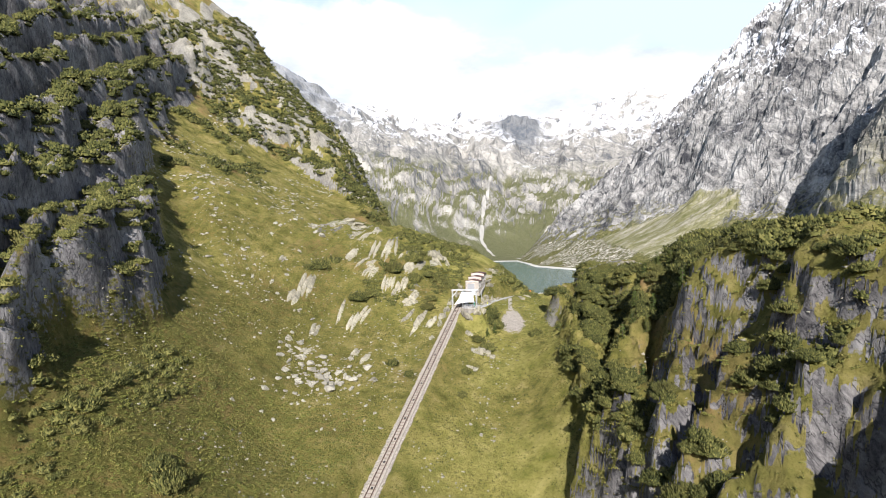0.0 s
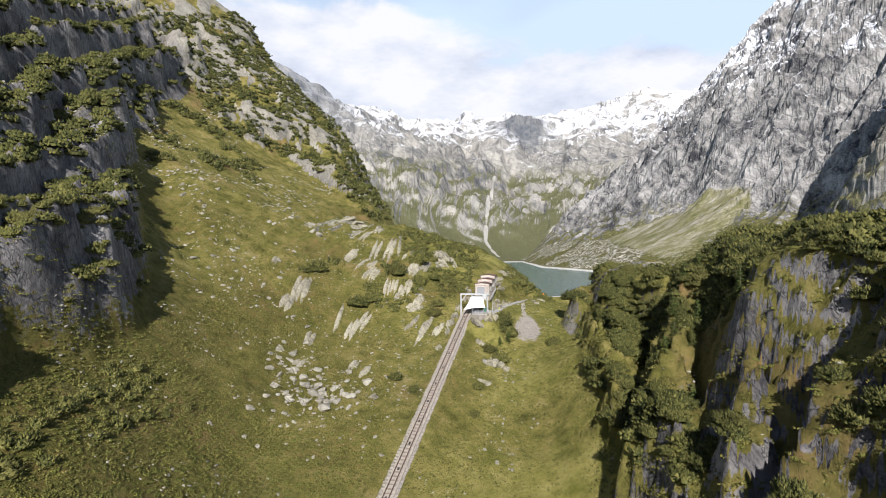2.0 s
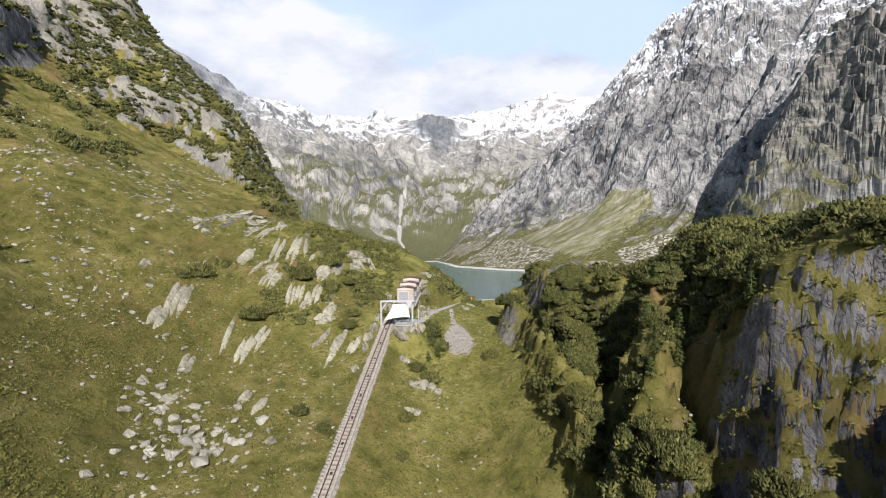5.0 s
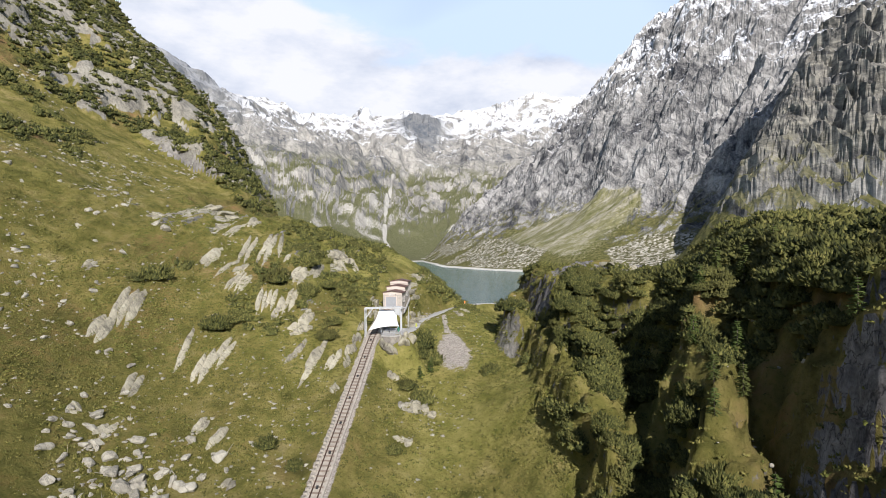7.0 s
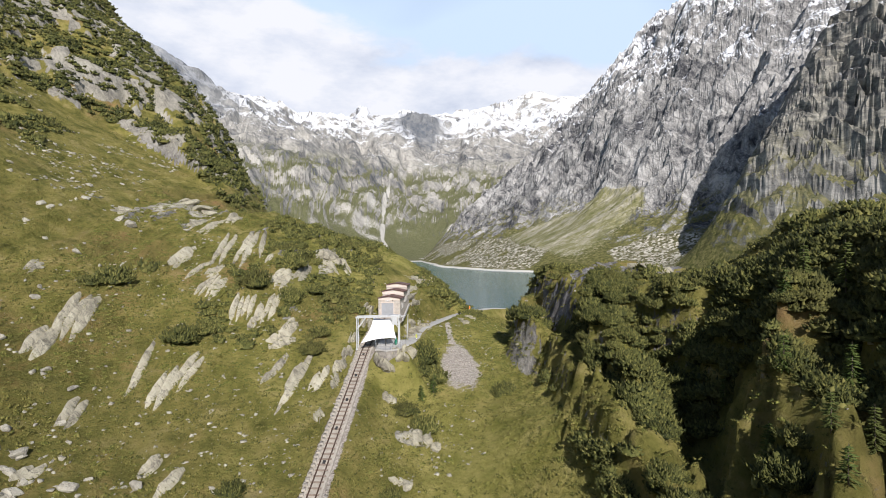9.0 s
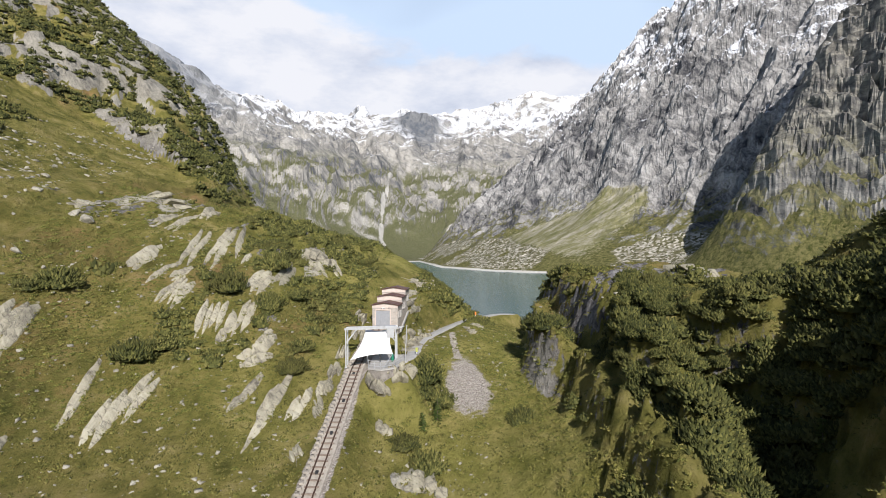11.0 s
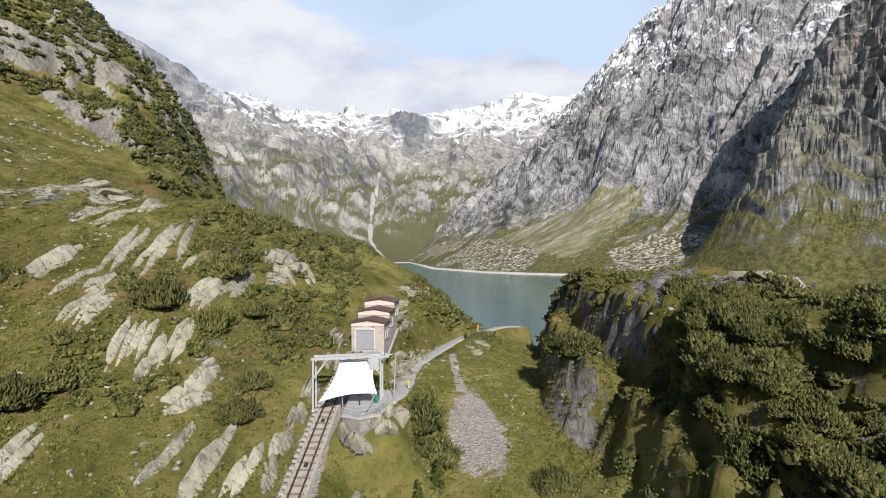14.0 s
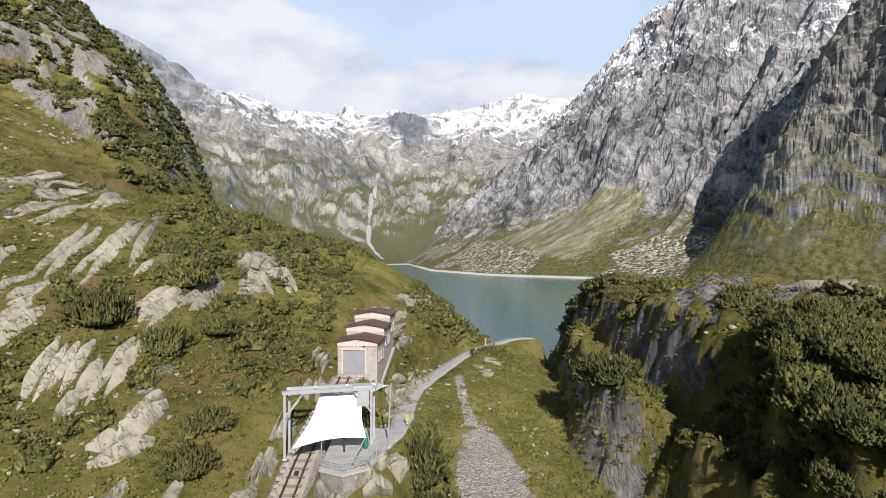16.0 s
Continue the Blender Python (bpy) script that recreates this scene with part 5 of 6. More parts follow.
BY_THE_HUT = ((0.2, 164.0, 5.0, 1.2, 1.5, 5, 10), (2.6, 172.5, 5.0, 1.4, 1.7, 5, 14), (5.2, 178.5, 5.0, 1.4, 1.8, 5, 14), (14.6, 181.5, 5.0, 2.6, 1.5, 6, 50), (15.6, 185.5, 5.0, 2.4, 1.4, 6, 48), (13.6, 177.0, 4.0, 1.8, 1.3, 5, 50), (18.2, 190.0, 4.5, 2.0, 1.2, 5, 45), (7.6, 157.5, 4.5, 2.0, 1.2, 3, 10))
for i, (x, y, l, w, h, c, yaw) in enumerate(ALONG_HILL + BY_THE_RAILS + BY_THE_HUT):
    outcrop(x, y, l, w * 1.25, h * 0.75, c, yaw, 50 + i, LONG if l > 6.4 else BLOCKY)


def rock_slab(x0, y0, x1, y1, width, seed):
    """Parallel strips of smooth bare rock lying up the slope, steep on one side, thinning out at the ends."""
    rng = random.Random(seed)
    a, b = Vector((x0, y0)), Vector((x1, y1))
    d = b - a
    length = d.length
    d.normalize()
    side = Vector((d.y, -d.x))
    strips = 1 if width < 1.7 else 2 if width < 3.2 else 3
    bm = bmesh.new()
    base = Vector(((x0 + x1) / 2, (y0 + y1) / 2, gz((x0 + x1) / 2, (y0 + y1) / 2)))
    rows = max(7, int(length / 0.9))
    for k in range(strips):
        w = width / strips * rng.uniform(0.85, 1.2)
        mid = ((k + 0.5) / strips - 0.5) * width
        s0, s1 = -rng.uniform(0.0, 0.16), 1 + rng.uniform(-0.16, 0.10)
        lift = min(1.5, 0.36 * w + 0.18) * rng.uniform(0.75, 1.25)
        broken = rng.uniform(0.3, 0.7)
        grid = []
        for i in range(rows + 1):
            q = i / rows
            s = s0 + (s1 - s0) * q
            env = min(1.0, 0.22 + 2.6 * q) * min(1.0, 0.35 + 2.2 * (1 - q))
            drop = 0.22 * lift if q < broken else 0.0
            wob = 0.22 * w * noise.noise(Vector((s * length * 0.35, k * 7.1, seed)))
            run = []
            for c, hgt in ((-0.56, -0.9), (-0.50, 0.45), (-0.40, 1.0), (-0.12, 0.92), (0.16, 0.66), (0.40, 0.30), (0.54, -0.8)):
                p = a + d * (s * length) + side * (mid + wob + c * w * env)
                z = gz(p.x, p.y)
                n = noise.noise(Vector((p.x * 0.9, p.y * 0.9, seed * 1.3))) * 0.14 + noise.noise(Vector((p.x * 2.7, p.y * 2.7, seed))) * 0.07
                top = hgt * lift * (0.35 + 0.65 * env) - (drop if hgt > 0 else 0)
                run.append(bm.verts.new(Vector((p.x, p.y, z + top + n * min(1.0, w)))  - base))
            grid.append(run)
        for g0, g1 in zip(grid, grid[1:]):
            for j in range(len(g0) - 1):
                bm.faces.new((g0[j], g1[j], g1[j + 1], g0[j + 1]))
        bm.faces.new(grid[0])
        bm.faces.new(list(reversed(grid[-1])))
    bmesh.ops.triangulate(bm, faces=bm.faces[:])
    bmesh.ops.recalc_face_normals(bm, faces=bm.faces[:])
    o = part("bare_rock", bm, M_SLAB)
    o.location = base
    tagged(o, "broad pale granite slab breaking through the turf" if width > 2.6 else "narrow pale granite slab breaking through the turf", "rock", "slabs on the hillside")


HIGH_SLABS = ((-33.8, 201.0, -30.5, 208.5, 1.8), (-30.7, 200.1, -27.3, 208.0, 2.2), (-25.9, 205.8, -24.6, 212.0, 2.6), (-25.2, 188.5, -24.0, 200.8, 3.0), (-20.8, 186.7, -19.1, 201.5, 3.0), (-17.1, 192.1, -17.1, 201.9, 1.2),
          (-29.6, 183.6, -25.6, 189.5, 1.0), (-26.1, 183.7, -23.3, 185.9, 1.8), (-26.3, 178.8, -24.3, 183.3, 1.8), (-24.3, 177.0, -22.3, 182.2, 2.2), (-15.4, 188.0, -14.2, 191.2, 1.4), (-33.2, 185.8, -32.2, 188.6, 1.8),
          (-31.7, 188.3, -30.8, 193.5, 1.6))
MIDDLE_SLABS = ((-19.0, 172.9, -18.6, 178.8, 2.0), (-17.2, 173.4, -16.3, 178.5, 2.2), (-15.2, 172.6, -14.2, 176.6, 1.6), (-13.5, 173.0, -11.6, 179.5, 2.2), (-16.2, 171.3, -15.1, 173.3, 1.4), (-12.7, 181.3, -10.2, 186.3, 3.6),
          (-8.8, 184.4, -6.6, 192.8, 2.2), (-12.2, 168.0, -8.3, 169.7, 3.0), (-10.5, 169.3, -8.0, 172.7, 2.0), (-12.2, 160.2, -8.7, 166.1, 1.0), (-8.3, 158.3, -6.1, 165.4, 1.6), (-4.6, 158.8, -3.2, 162.3, 1.8),
          (-1.2, 162.7, 0.4, 165.4, 1.6), (-3.6, 196.4, -1.1, 192.4, 2.4), (-1.0, 198.0, 2.2, 195.8, 2.4))
LOW_SLABS = ((-43.4, 165.7, -42.7, 173.7, 4.2), (-45.7, 160.0, -45.0, 166.4, 3.0), (-31.4, 158.3, -30.6, 166.7, 1.1), (-27.2, 155.3, -26.3, 162.3, 2.6), (-24.9, 158.9, -22.6, 165.7, 2.6), (-36.7, 150.2, -36.3, 155.3, 2.4),
          (-24.1, 142.5, -22.8, 145.3, 1.8), (-21.2, 138.5, -19.3, 142.8, 1.6), (-9.2, 154.7, -4.9, 166.9, 1.5), (-12.1, 160.9, -8.9, 166.6, 0.9), (-3.3, 160.5, -1.9, 164.3, 1.3), (-33.4, 187.2, -30.6, 193.9, 1.4),
          (-52.9, 174.1, -52.1, 177.3, 1.8), (-41.4, 142.6, -41.1, 145.0, 1.6), (-36.7, 140.1, -35.6, 143.1, 2.2))
for i, (x0, y0, x1, y1, w) in enumerate(HIGH_SLABS + MIDDLE_SLABS + LOW_SLABS):
    rock_slab(x0, y0, x1, y1, w, 300 + i)


# ---- vegetation ----
def tuft_arrays(rng, n_tufts, squash, spread, long=0.34, fat=0.13, core=True):
    """A bushy dome of unit radius: many narrow cones that point out and up."""
    v, f = [], []
    for _ in range(n_tufts):
        a, u = rng.uniform(0, 2 * math.pi), rng.random()
        el = math.asin(u ** 0.8)
        lump = 1 + spread * noise.noise(Vector((math.cos(a) * 1.6, math.sin(a) * 1.6, u * 2 + n_tufts)))
        d = Vector((math.cos(a) * math.cos(el), math.sin(a) * math.cos(el), math.sin(el)))
        r = lump * rng.uniform(0.62, 1.0)
        p = Vector((d.x * r, d.y * r, d.z * r * squash))
        way = (d * 0.7 + Vector((rng.uniform(-0.5, 0.5), rng.uniform(-0.5, 0.5), 0.55))).normalized()
        s1 = way.orthogonal().normalized()
        s2 = way.cross(s1)
        k, w = len(v), fat * rng.uniform(0.7, 1.4)
        for t in range(3):
            an = t * 2.094 + rng.uniform(-0.4, 0.4)
            v.append(p - way * 0.1 + (s1 * math.cos(an) + s2 * math.sin(an)) * w)
        v.append(p + way * long * rng.uniform(0.6, 1.2))
        f += [(k, k + 1, k + 3), (k + 1, k + 2, k + 3), (k + 2, k, k + 3)]
    if core:
        k = len(v)
        for ring, (zz, rr) in enumerate(((-0.15, 0.66), (0.3, 0.60), (0.55, 0.3))):
            for t in range(6):
                v.append(Vector((math.cos(t * 1.047) * rr, math.sin(t * 1.047) * rr, zz * squash)))
        v.append(Vector((0, 0, 0.68 * squash)))
        for ring in range(2):
            for t in range(6):
                a0, a1 = k + ring * 6 + t, k + ring * 6 + (t + 1) % 6
                f += [(a0, a1, a1 + 6), (a0, a1 + 6, a0 + 6)]
        for t in range(6):
            f.append((k + 12 + t, k + 12 + (t + 1) % 6, k + 18))
    return np.array([tuple(p) for p in v], np.float32), np.array(f, np.int32)


def mesh_of(name, v, f, mat):
    me = bpy.data.meshes.new(name)
    me.vertices.add(len(v))
    me.vertices.foreach_set("co", np.ascontiguousarray(v, np.float32).ravel())
    me.loops.add(f.size)
    me.loops.foreach_set("vertex_index", np.ascontiguousarray(f, np.int32).ravel())
    me.polygons.add(len(f))
    me.polygons.foreach_set("loop_start", np.arange(0, f.size, 3, dtype=np.int32))
    me.update(calc_edges=True)
    me.validate()
    me.materials.append(mat)
    return me


def scattered(name, templates, xs, ys, sizes, heights, mat, rng, sink=0.1, lean=0.0):
    """Many small plants or stones as one mesh."""
    zs = ground_height(xs, ys)
    e = 0.8
    nx = (ground_height(xs - e, ys) - ground_height(xs + e, ys)) / (2 * e) * lean
    ny = (ground_height(xs, ys - e) - ground_height(xs, ys + e)) / (2 * e) * lean
    kind = np.array([rng.randrange(len(templates)) for _ in range(len(xs))])
    turn = np.array([rng.uniform(0, 2 * math.pi) for _ in range(len(xs))])
    vs, fs, base = [], [], 0
    for k, (v, f) in enumerate(templates):
        i = np.nonzero(kind == k)[0]
        c, s = (np.cos(turn[i]) * sizes[i])[:, None], (np.sin(turn[i]) * sizes[i])[:, None]
        z = v[None, :, 2] * heights[i][:, None]
        x = v[None, :, 0] * c - v[None, :, 1] * s + xs[i][:, None] + nx[i][:, None] * z
        y = v[None, :, 0] * s + v[None, :, 1] * c + ys[i][:, None] + ny[i][:, None] * z
        vs.append(np.stack([x, y, z + (zs[i] - sink * heights[i])[:, None]], -1).reshape(-1, 3))
        fs.append((f[None] + base + len(v) * np.arange(len(i))[:, None, None]).reshape(-1, 3))
        base += len(v) * len(i)
    return new(name, mesh_of(name, np.concatenate(vs), np.concatenate(fs), mat))


def pick(n, x0, x1, y0, y1, seed):
    r = np.random.RandomState(seed)
    return r.uniform(x0, x1, n), r.uniform(y0, y1, n), r


def bush_density(x, y):
    """How thickly dwarf pine grows, 0 to 1."""
    both, h, c, on_crag, rib, up, ban, hummock, bare = land(x, y)
    e = 1.0
    slope = np.hypot(ground_height(x + e, y) - ground_height(x - e, y), ground_height(x, y + e) - ground_height(x, y - e)) / (2 * e)
    patch = fbm(x / 13, y / 13, 3, 301)
    d = on_crag * smooth(patch, -0.16, 0.18) * (1 - 0.75 * smooth(slope, 2.0, 3.4)) * (0.45 + 0.55 * smooth(c, 8, 15))
    d = np.maximum(d, rib * smooth(patch, -0.46, -0.08) * (1 - 0.8 * smooth(slope, 2.2, 3.8)))
    d = np.maximum(d, 0.85 * on_crag * smooth(y, 90, 97) * (1 - smooth(y, 128, 140)) * smooth(patch, -0.46, -0.10) * (1 - 0.35 * smooth(slope, 2.5, 5.0)))
    d = np.maximum(d, 0.85 * on_crag * smooth(y, 128, 136) * (1 - smooth(y, 160, 172)) * smooth(patch, -0.36, 0.02) * (1 - 0.6 * smooth(slope, 2.6, 4.5)))
    high = high_ground(x, y) * (1 - smooth(y, 470, 540))
    d = np.maximum(d, 0.95 * high * smooth(patch, -0.48, -0.06))
    d = np.maximum(d, 0.5 * up * smooth(ban, 0.2, 0.5) * smooth(patch, 0.0, 0.3))
    knoll = smooth(y, 178, 194) * smooth(40 - x, 0, 8) * smooth(x + 62, 0, 30) * (1 - smooth(y, 245, 280))
    knoll = knoll * (1 - 0.85 * smooth(x, 15, 19) * (1 - smooth(y, 199, 207)))
    d = np.maximum(d, 0.72 * knoll * smooth(patch + 0.010 * x, -0.26, 0.10))
    d = np.maximum(d, 0.55 * smooth(x, 6, 16) * smooth(32 - x, 0, 8) * smooth(y, 150, 160) * (1 - smooth(y, 172, 180)) * smooth(patch, 0.0, 0.2))
    d = np.maximum(d, 0.75 * smooth(x, -30, -20) * smooth(8 - x, 0, 6) * smooth(y, 163, 172) * (1 - smooth(y, 196, 204)) * smooth(patch, -0.02, 0.16))
    low = smooth(-x, 30, 50) * (1 - smooth(y, 100, 126))
    d = np.maximum(d, 0.55 * low * smooth(patch, 0.05, 0.28))
    d = d * (1 - 0.9 * smooth(bare, 0.2, 0.6))
    for x0, y0, x1, y1, w in HIGH_SLABS + MIDDLE_SLABS + LOW_SLABS:
        d = d * smooth(near_line(x, y, [(x0, y0, 0), (x1, y1, 0)])[0], 0.4 * w + 0.3, 0.4 * w + 1.1)
    d = d * (1 - 0.9 * np.exp(-((x - 33.0) / 2.4) ** 2 - ((y - 169) / 7) ** 2))
    d = d * (0.08 + 0.92 * np.maximum(smooth(near_line(x, y, CRAG_RIBS[-1][0])[0], 1.4, 2.6), smooth(y, 163, 166) + 1 - smooth(y, 122, 127)))
    d = d * smooth(np.hypot((x - 22.6 - 0.17 * (y - 172)) / 4.6, (y - 170.5) / 11), 0.95, 1.15)
    tx, _ = track_xz(y)
    d = d * smooth(np.abs(x - tx), 3.0, 5.0)
    dp, _ = near_line(x, y, PATH)
    d = d * smooth(dp, 1.8, 3.2) * (1 - (np.abs(x - 11.2) < 5.0) * (y > 174) * (y < 194)) * (1 - (np.abs(x - 8.8) < 4.0) * (y > 159) * (y < 176))
    return np.where(both < 0.6 * (y > 200), 0, d)


rng = random.Random(11)
near_bush = [tuft_arrays(rng, 860, 0.66, 0.7, 0.105, 0.047) for _ in range(5)]
fine_bush = [tuft_arrays(rng, 84, 0.64, 0.6, 0.23, 0.115) for _ in range(6)]
mid_bush = [tuft_arrays(rng, 44, 0.64, 0.6, 0.27, 0.165) for _ in range(6)]
far_bush = [tuft_arrays(rng, 21, 0.64, 0.6, 0.38, 0.25) for _ in range(6)]
bush_meshes = [mesh_of("dwarf_pine", v, f, M_PINE) for v, f in near_bush]


def build_bushes():
    count = 0
    spots = [(-16.3, 181.2, 3.0), (-9.5, 188.7, 2.6), (-9.5, 178.1, 2.3), (-5.1, 181.8, 2.2), (-4.0, 171.8, 1.9), (-4.8, 167.5, 2.0), (14.9, 168.6, 2.6), (16.4, 164.5, 2.3), (14.0, 164.5, 1.8), (-41.1, 179.1, 3.0), (-44.0, 177.0, 2.4), (-26.4, 168.2, 3.0), (-23.6, 170.5, 2.4),
             (-37.9, 74.3, 2.4), (-40.5, 76.0, 2.0), (-13.0, 138.5, 1.5), (-8.5, 133.5, 1.2), (6.0, 137.0, 1.4), (12.5, 152.5, 2.2), (10.0, 155.5, 2.0), (4.5, 128.0, 1.2), (36.3, 171.5, 2.8), (38.4, 170.0, 2.4), (36.0, 175.5, 2.4), (38.2, 174.5, 2.6)]
    xs, ys, r = pick(9000, 27, 47, 58, 182, 21)
    x2, y2, _ = pick(3000, -34, 26, 178, 214, 22)
    xs, ys = np.concatenate([xs, x2]), np.concatenate([ys, y2])
    keep = bush_density(xs, ys) > np.random.RandomState(23).uniform(0.25, 1.0, len(xs))
    for x, y in zip(xs[keep], ys[keep]):
        if len(spots) >= 260:
            break
        if all((x - a) ** 2 + (y - b) ** 2 > 2.1 for a, b, _ in spots):
            spots.append((float(x), float(y), rng.uniform(1.1, 2.3)))
    for k, (x, y, s) in enumerate(spots):
        s = s * 1.25 if k < 25 else s
        o = new("dwarf_pine", bush_meshes[rng.randrange(5)])
        o.matrix_world = Matrix.Translation((x, y, gz(x, y) - 0.08)) @ pose(0, 0, 0, rng.uniform(-8, 8), rng.uniform(-8, 8), rng.uniform(0, 360)) @ Matrix.Diagonal((s, s * rng.uniform(0.8, 1.1), s * rng.uniform(0.75, 1.15), 1))
        tagged(o, "dense dark green dwarf pine bush growing among rocks", "bush", "dwarf pine bushes")


build_bushes()


def build_thicket():
    R = random.Random(31)
    for name, region, n, lo, hi, seed in (("pine_thicket", (25, 72, 45, 232), 14000, 0.7, 1.9, 41), ("pine_thicket", (26, 52, 112, 184), 3600, 0.7, 1.9, 45), ("pine_thicket", (28, 56, 90, 134), 2600, 0.9, 2.1, 47), ("pine_thicket", (-82, -28, 48, 128), 5000, 0.7, 1.9, 48), ("pine_thicket", (70, 125, 110, 235), 5000, 0.8, 2.1, 46), ("pine_thicket", (-165, -30, 55, 290), 20000, 1.1, 2.7, 42), ("pine_thicket", (-190, -20, 235, 500), 22000, 1.0, 2.6, 43), ("pine_thicket", (-60, 38, 162, 250), 8000, 0.6, 1.6, 44)):
        x, y, r = pick(n, *region, seed)
        d = bush_density(x, y)
        k = d > r.uniform(0.2, 1.0, n)
        if seed == 41:
            k &= ~((x < 52) & (y > 112) & (y < 184))
        if seed == 42:
            k &= ~((x > -82) & (y < 128))
        most = {41: 2200, 42: 4200, 43: 3900, 44: 1900, 45: 1700, 46: 900, 47: 1200, 48: 600}[seed]
        x, y = x[k][:most], y[k][:most]
        s = r.uniform(lo, hi, len(x))
        o = scattered(name, fine_bush if seed in (45, 47, 48) else mid_bush if seed in (41, 42, 44, 46) else far_bush, x, y, s, s * r.uniform(0.7, 1.1, len(x)), M_PINE, R)
        tagged(o, "thick dark green dwarf pine scrub on rocky slopes", "scrub", kind="stuff")


build_thicket()


def build_tussocks():
    R = random.Random(51)
    tpl = [tuft_arrays(R, 5, 0.8, 0.5, 0.75, 0.30, core=False) for _ in range(6)]
    xs, ys = [], []
    for n, region, seed in ((34000, (-62, 32, 72, 182), 61), (16000, (-120, -20, 150, 300), 62), (9000, (26, 62, 50, 215), 63), (9000, (-60, 30, 30, 90), 65)):
        x, y, r = pick(n, *region, seed)
        k = (fbm(x / 9, y / 9, 3, 401) > r.uniform(-0.45, 0.35, n))
        tx, _ = track_xz(y)
        k &= (np.abs(x - tx) > 1.9) & ~((np.abs(x - 8.8) < 3.6) & (np.abs(y - 167.5) < 6)) & (np.hypot((x - 22.3 - 0.17 * (y - 172)) / 3.6, (y - 170.5) / 10) > 1.0)
        dp, _ = near_line(x, y, PATH)
        k &= dp > 1.5
        xs.append(x[k])
        ys.append(y[k])
    xs, ys = np.concatenate(xs), np.concatenate(ys)
    r = np.random.RandomState(64)
    s = r.uniform(0.16, 0.5, len(xs))
    o = scattered("grass_tussocks", tpl, xs, ys, s, s * r.uniform(0.5, 1.0, len(xs)), M_HEATH, R)
    tagged(o, "olive and straw-coloured grass tussocks and heath", "grass", kind="stuff")


build_tussocks()


def build_shrubs():
    """Low bilberry and alpenrose cushions."""
    R = random.Random(81)
    tpl = [tuft_arrays(R, 19, 0.5, 0.6, 0.27, 0.19, core=False) for _ in range(6)]
    xs, ys = [], []
    for n, region, seed, cut in ((4500, (-62, 30, 72, 215), 82, 0.05), (3000, (27, 62, 55, 215), 83, -0.4), (7000, (-66, -14, 45, 118), 84, -0.45), (9500, (-50, 38, 158, 232), 86, -0.45)):
        x, y, r = pick(n, *region, seed)
        k = fbm(x / 11 + 7, y / 11, 3, 601) > r.uniform(cut - 0.1, cut + 0.3, n)
        tx, _ = track_xz(y)
        k &= (np.abs(x - tx) > 2.3) & ~((np.abs(x - 8.8) < 4.2) & (np.abs(y - 168) < 7)) & (np.hypot((x - 22.3 - 0.17 * (y - 172)) / 3.8, (y - 170.5) / 10) > 1.0) & ~((np.abs(x - 11.5) < 4) & (y > 176) & (y < 194))
        dp, _ = near_line(x, y, PATH)
        k &= dp > 1.9
        xs.append(x[k])
        ys.append(y[k])
    xs, ys = np.concatenate(xs), np.concatenate(ys)
    r = np.random.RandomState(85)
    s = r.uniform(0.2, 0.66, len(xs))
    o = scattered("heath_shrubs", tpl, xs, ys, s, s * r.uniform(0.6, 1.0, len(xs)), M_SHRUB, R)
    tagged(o, "low olive green bilberry and alpenrose shrubs", "shrubs", kind="stuff")


build_shrubs()


def build_stones():
    R = random.Random(71)
    tpl = []
    for k in range(8):
        bm = hull_bm(700 + k, 1.0, 0.75, 0.6, 9)
        bmesh.ops.triangulate(bm, faces=bm.faces[:])
        bm.verts.index_update()
        tpl.append((np.array([tuple(v.co) for v in bm.verts], np.float32), np.array([[v.index for v in f.verts] for f in bm.faces], np.int32)))
        bm.free()
    xs, ys, ss = [], [], []
    for n, region, lo, hi, cut, seed in ((6500, (-70, 28, 80, 200), 0.08, 0.62, 0.06, 72), (3800, (-125, -56, 150, 320), 0.2, 1.2, 0.0, 73), (1100, (16.5, 27.5, 160, 181), 0.07, 0.26, -9, 74), (800, (26, 50, 60, 200), 0.15, 0.6, 0.05, 75)):
        x, y, r = pick(n, *region, seed)
        k = fbm(x / 15 + 3, y / 15, 3, 501) > cut
        tx, _ = track_xz(y)
        k &= np.abs(x - tx) > 1.7
        if seed == 74:
            k &= np.hypot((x - 22.3 - 0.17 * (y - 172)) / 3.3, (y - 170.5) / 9.5) < 1.0
        xs.append(x[k])
        ys.append(y[k])
        ss.append(lo + (hi - lo) * r.uniform(0, 1, int(k.sum())) ** 3)
    xs, ys, ss = np.concatenate(xs), np.concatenate(ys), np.concatenate(ss)
    o = scattered("loose_stones", tpl, xs, ys, ss, ss, M_BOULDER, R, sink=0.1)
    tagged(o, "loose pale stones strewn over the turf", "stones", kind="stuff")


build_stones()


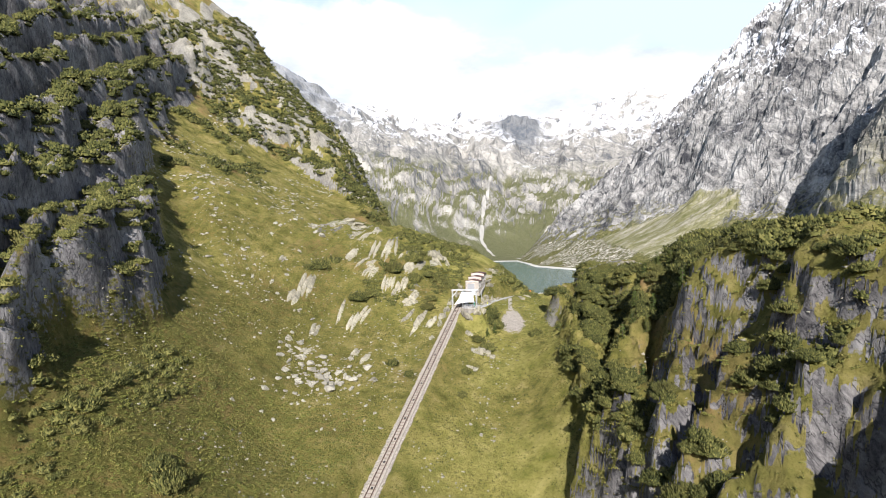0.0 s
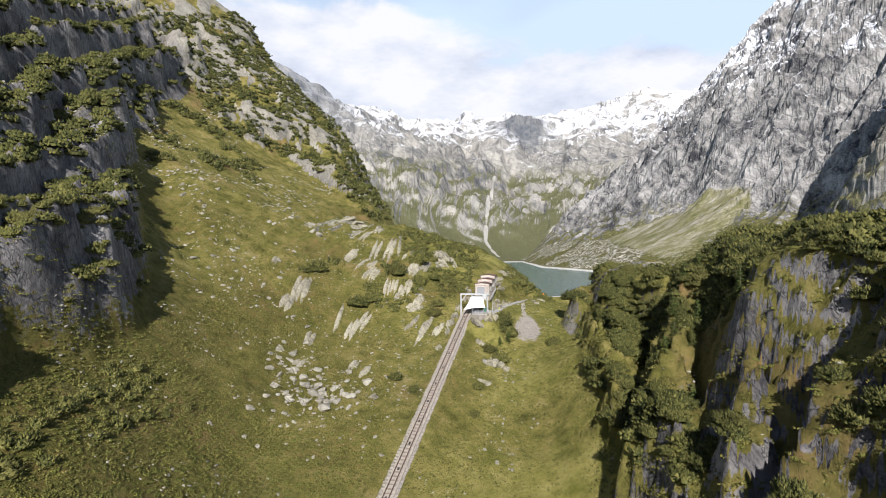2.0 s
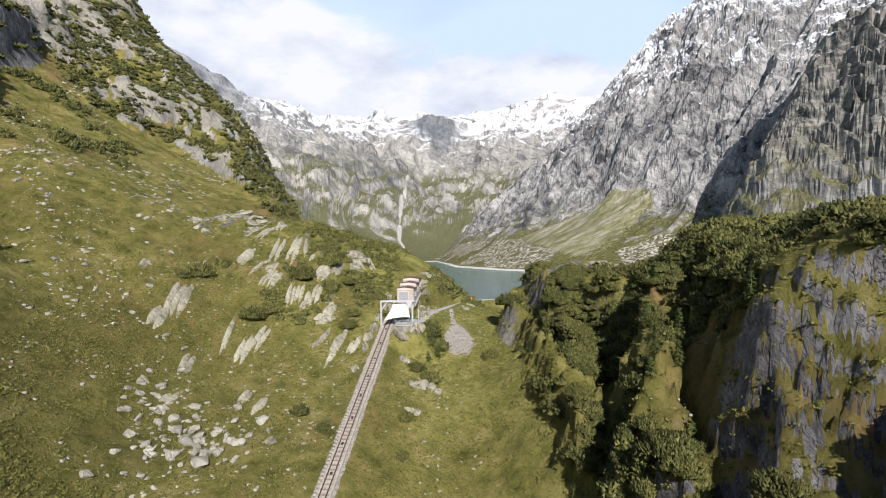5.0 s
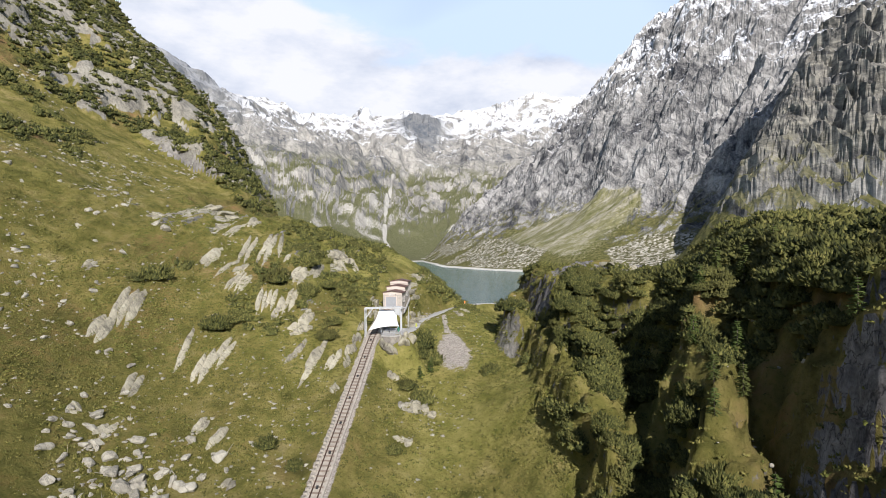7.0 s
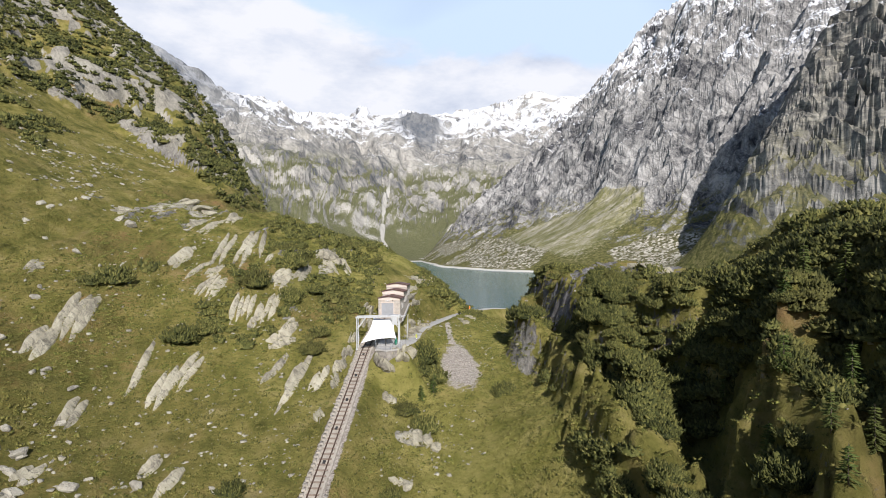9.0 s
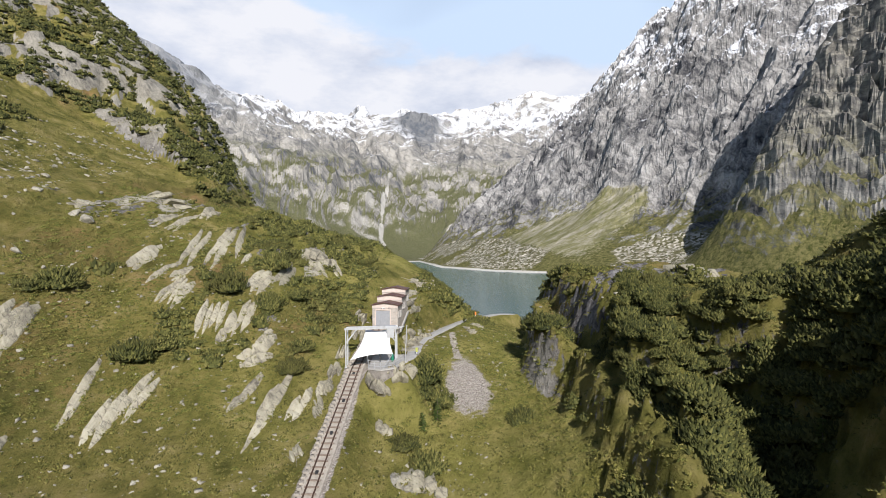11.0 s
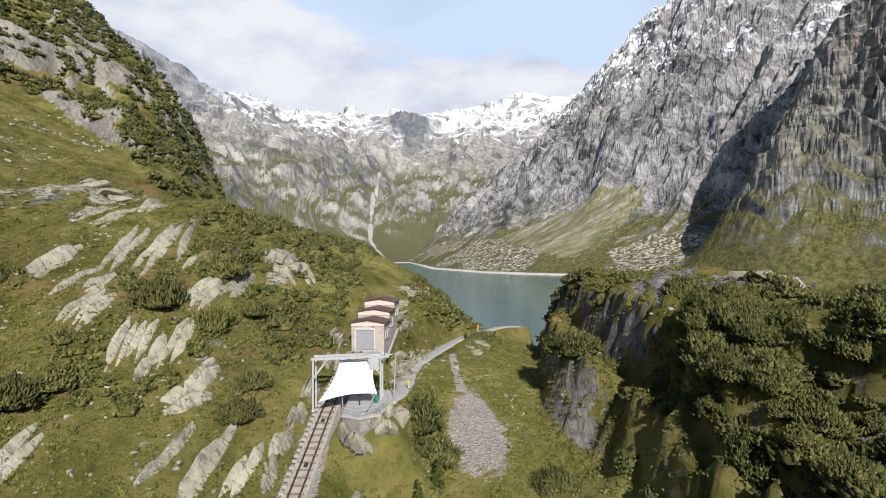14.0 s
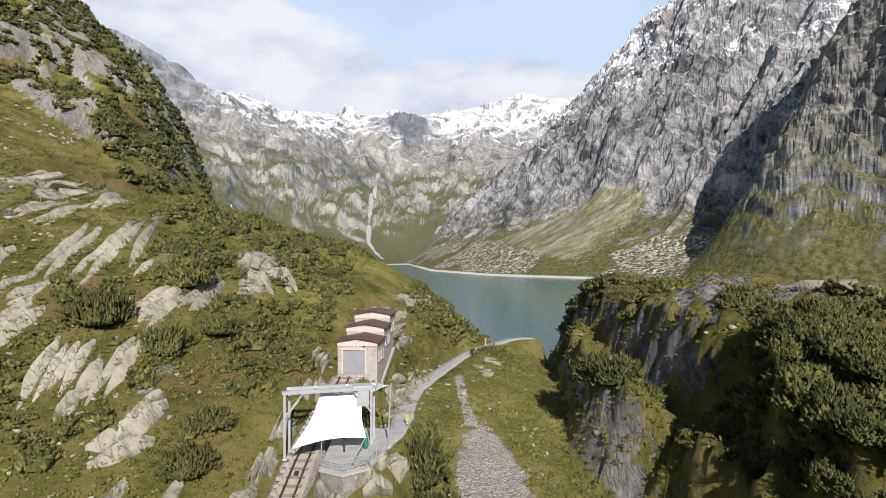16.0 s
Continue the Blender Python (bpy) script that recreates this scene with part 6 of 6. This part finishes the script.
def conifer(x, y, h, seed, mat, label):
    """Trunk, whorls of drooping limbs and needle sprays."""
    R = random.Random(seed)
    t = new("conifer")
    bm = bmesh.new()
    bmesh.ops.create_cone(bm, cap_ends=True, segments=7, radius1=h * 0.022, radius2=0.012, depth=h, matrix=Matrix.Translation((0, 0, h / 2)))
    part("trunk", bm, M_BARK, t, soft=True)
    v, f = [], []
    levels = int(h * 4.2)
    for i in range(levels):
        z = h * (0.06 + 0.92 * i / levels)
        reach = (h * 0.24 * (1 - i / levels) ** 0.85 + 0.12) * R.uniform(0.75, 1.15)
        n = 7 if i < levels * 0.7 else 5
        for k in range(n):
            a = R.uniform(0, 2 * math.pi)
            r = reach * R.uniform(0.6, 1.1)
            for st in range(4):
                q = (st + 0.6) / 4
                p = Vector((math.cos(a) * r * q, math.sin(a) * r * q, z - 0.22 * r * q * q))
                way = Vector((math.cos(a + R.uniform(-0.7, 0.7)), math.sin(a + R.uniform(-0.7, 0.7)), R.uniform(-0.25, 0.35))).normalized()
                s1 = way.orthogonal().normalized()
                s2 = way.cross(s1)
                b = len(v)
                w = 0.10 + 0.05 * h / 6
                for m in range(3):
                    an = m * 2.094 + R.uniform(-0.5, 0.5)
                    v.append(p + (s1 * math.cos(an) + s2 * math.sin(an)) * w * 0.6)
                v.append(p + way * (0.30 + 0.06 * h / 6) * R.uniform(0.7, 1.2))
                f += [(b, b + 1, b + 3), (b + 1, b + 2, b + 3), (b + 2, b, b + 3)]
    crown = new("crown", mesh_of("crown", np.array([tuple(p) for p in v], np.float32), np.array(f, np.int32), mat))
    crown.parent = t
    t.matrix_world = pose(x, y, gz(x, y) - 0.1, 0, 0, seed * 40)
    tagged(t, label, "tree", "young conifers")


for i, (x, y, h) in enumerate(((48.5, 114.5, 6.5), (44.0, 117.0, 4.0), (42.5, 108.5, 4.8), (39.5, 104.0, 3.6), (41.5, 93.0, 3.4), (15.6, 161.0, 3.4), (13.2, 158.8, 2.6), (44.5, 126.5, 3.2), (37.5, 112.0, 3.8), (35.6, 95.5, 3.2), (37.2, 105.5, 3.4), (40.6, 113.6, 3.6), (33.8, 101.0, 2.8), (45.2, 110.5, 3.0), (47.0, 117.8, 4.2), (50.5, 112.0, 3.2))):
    conifer(x, y, h, 5 + i, M_SPRUCE, "young light green conifer rooted in the rocky slope")
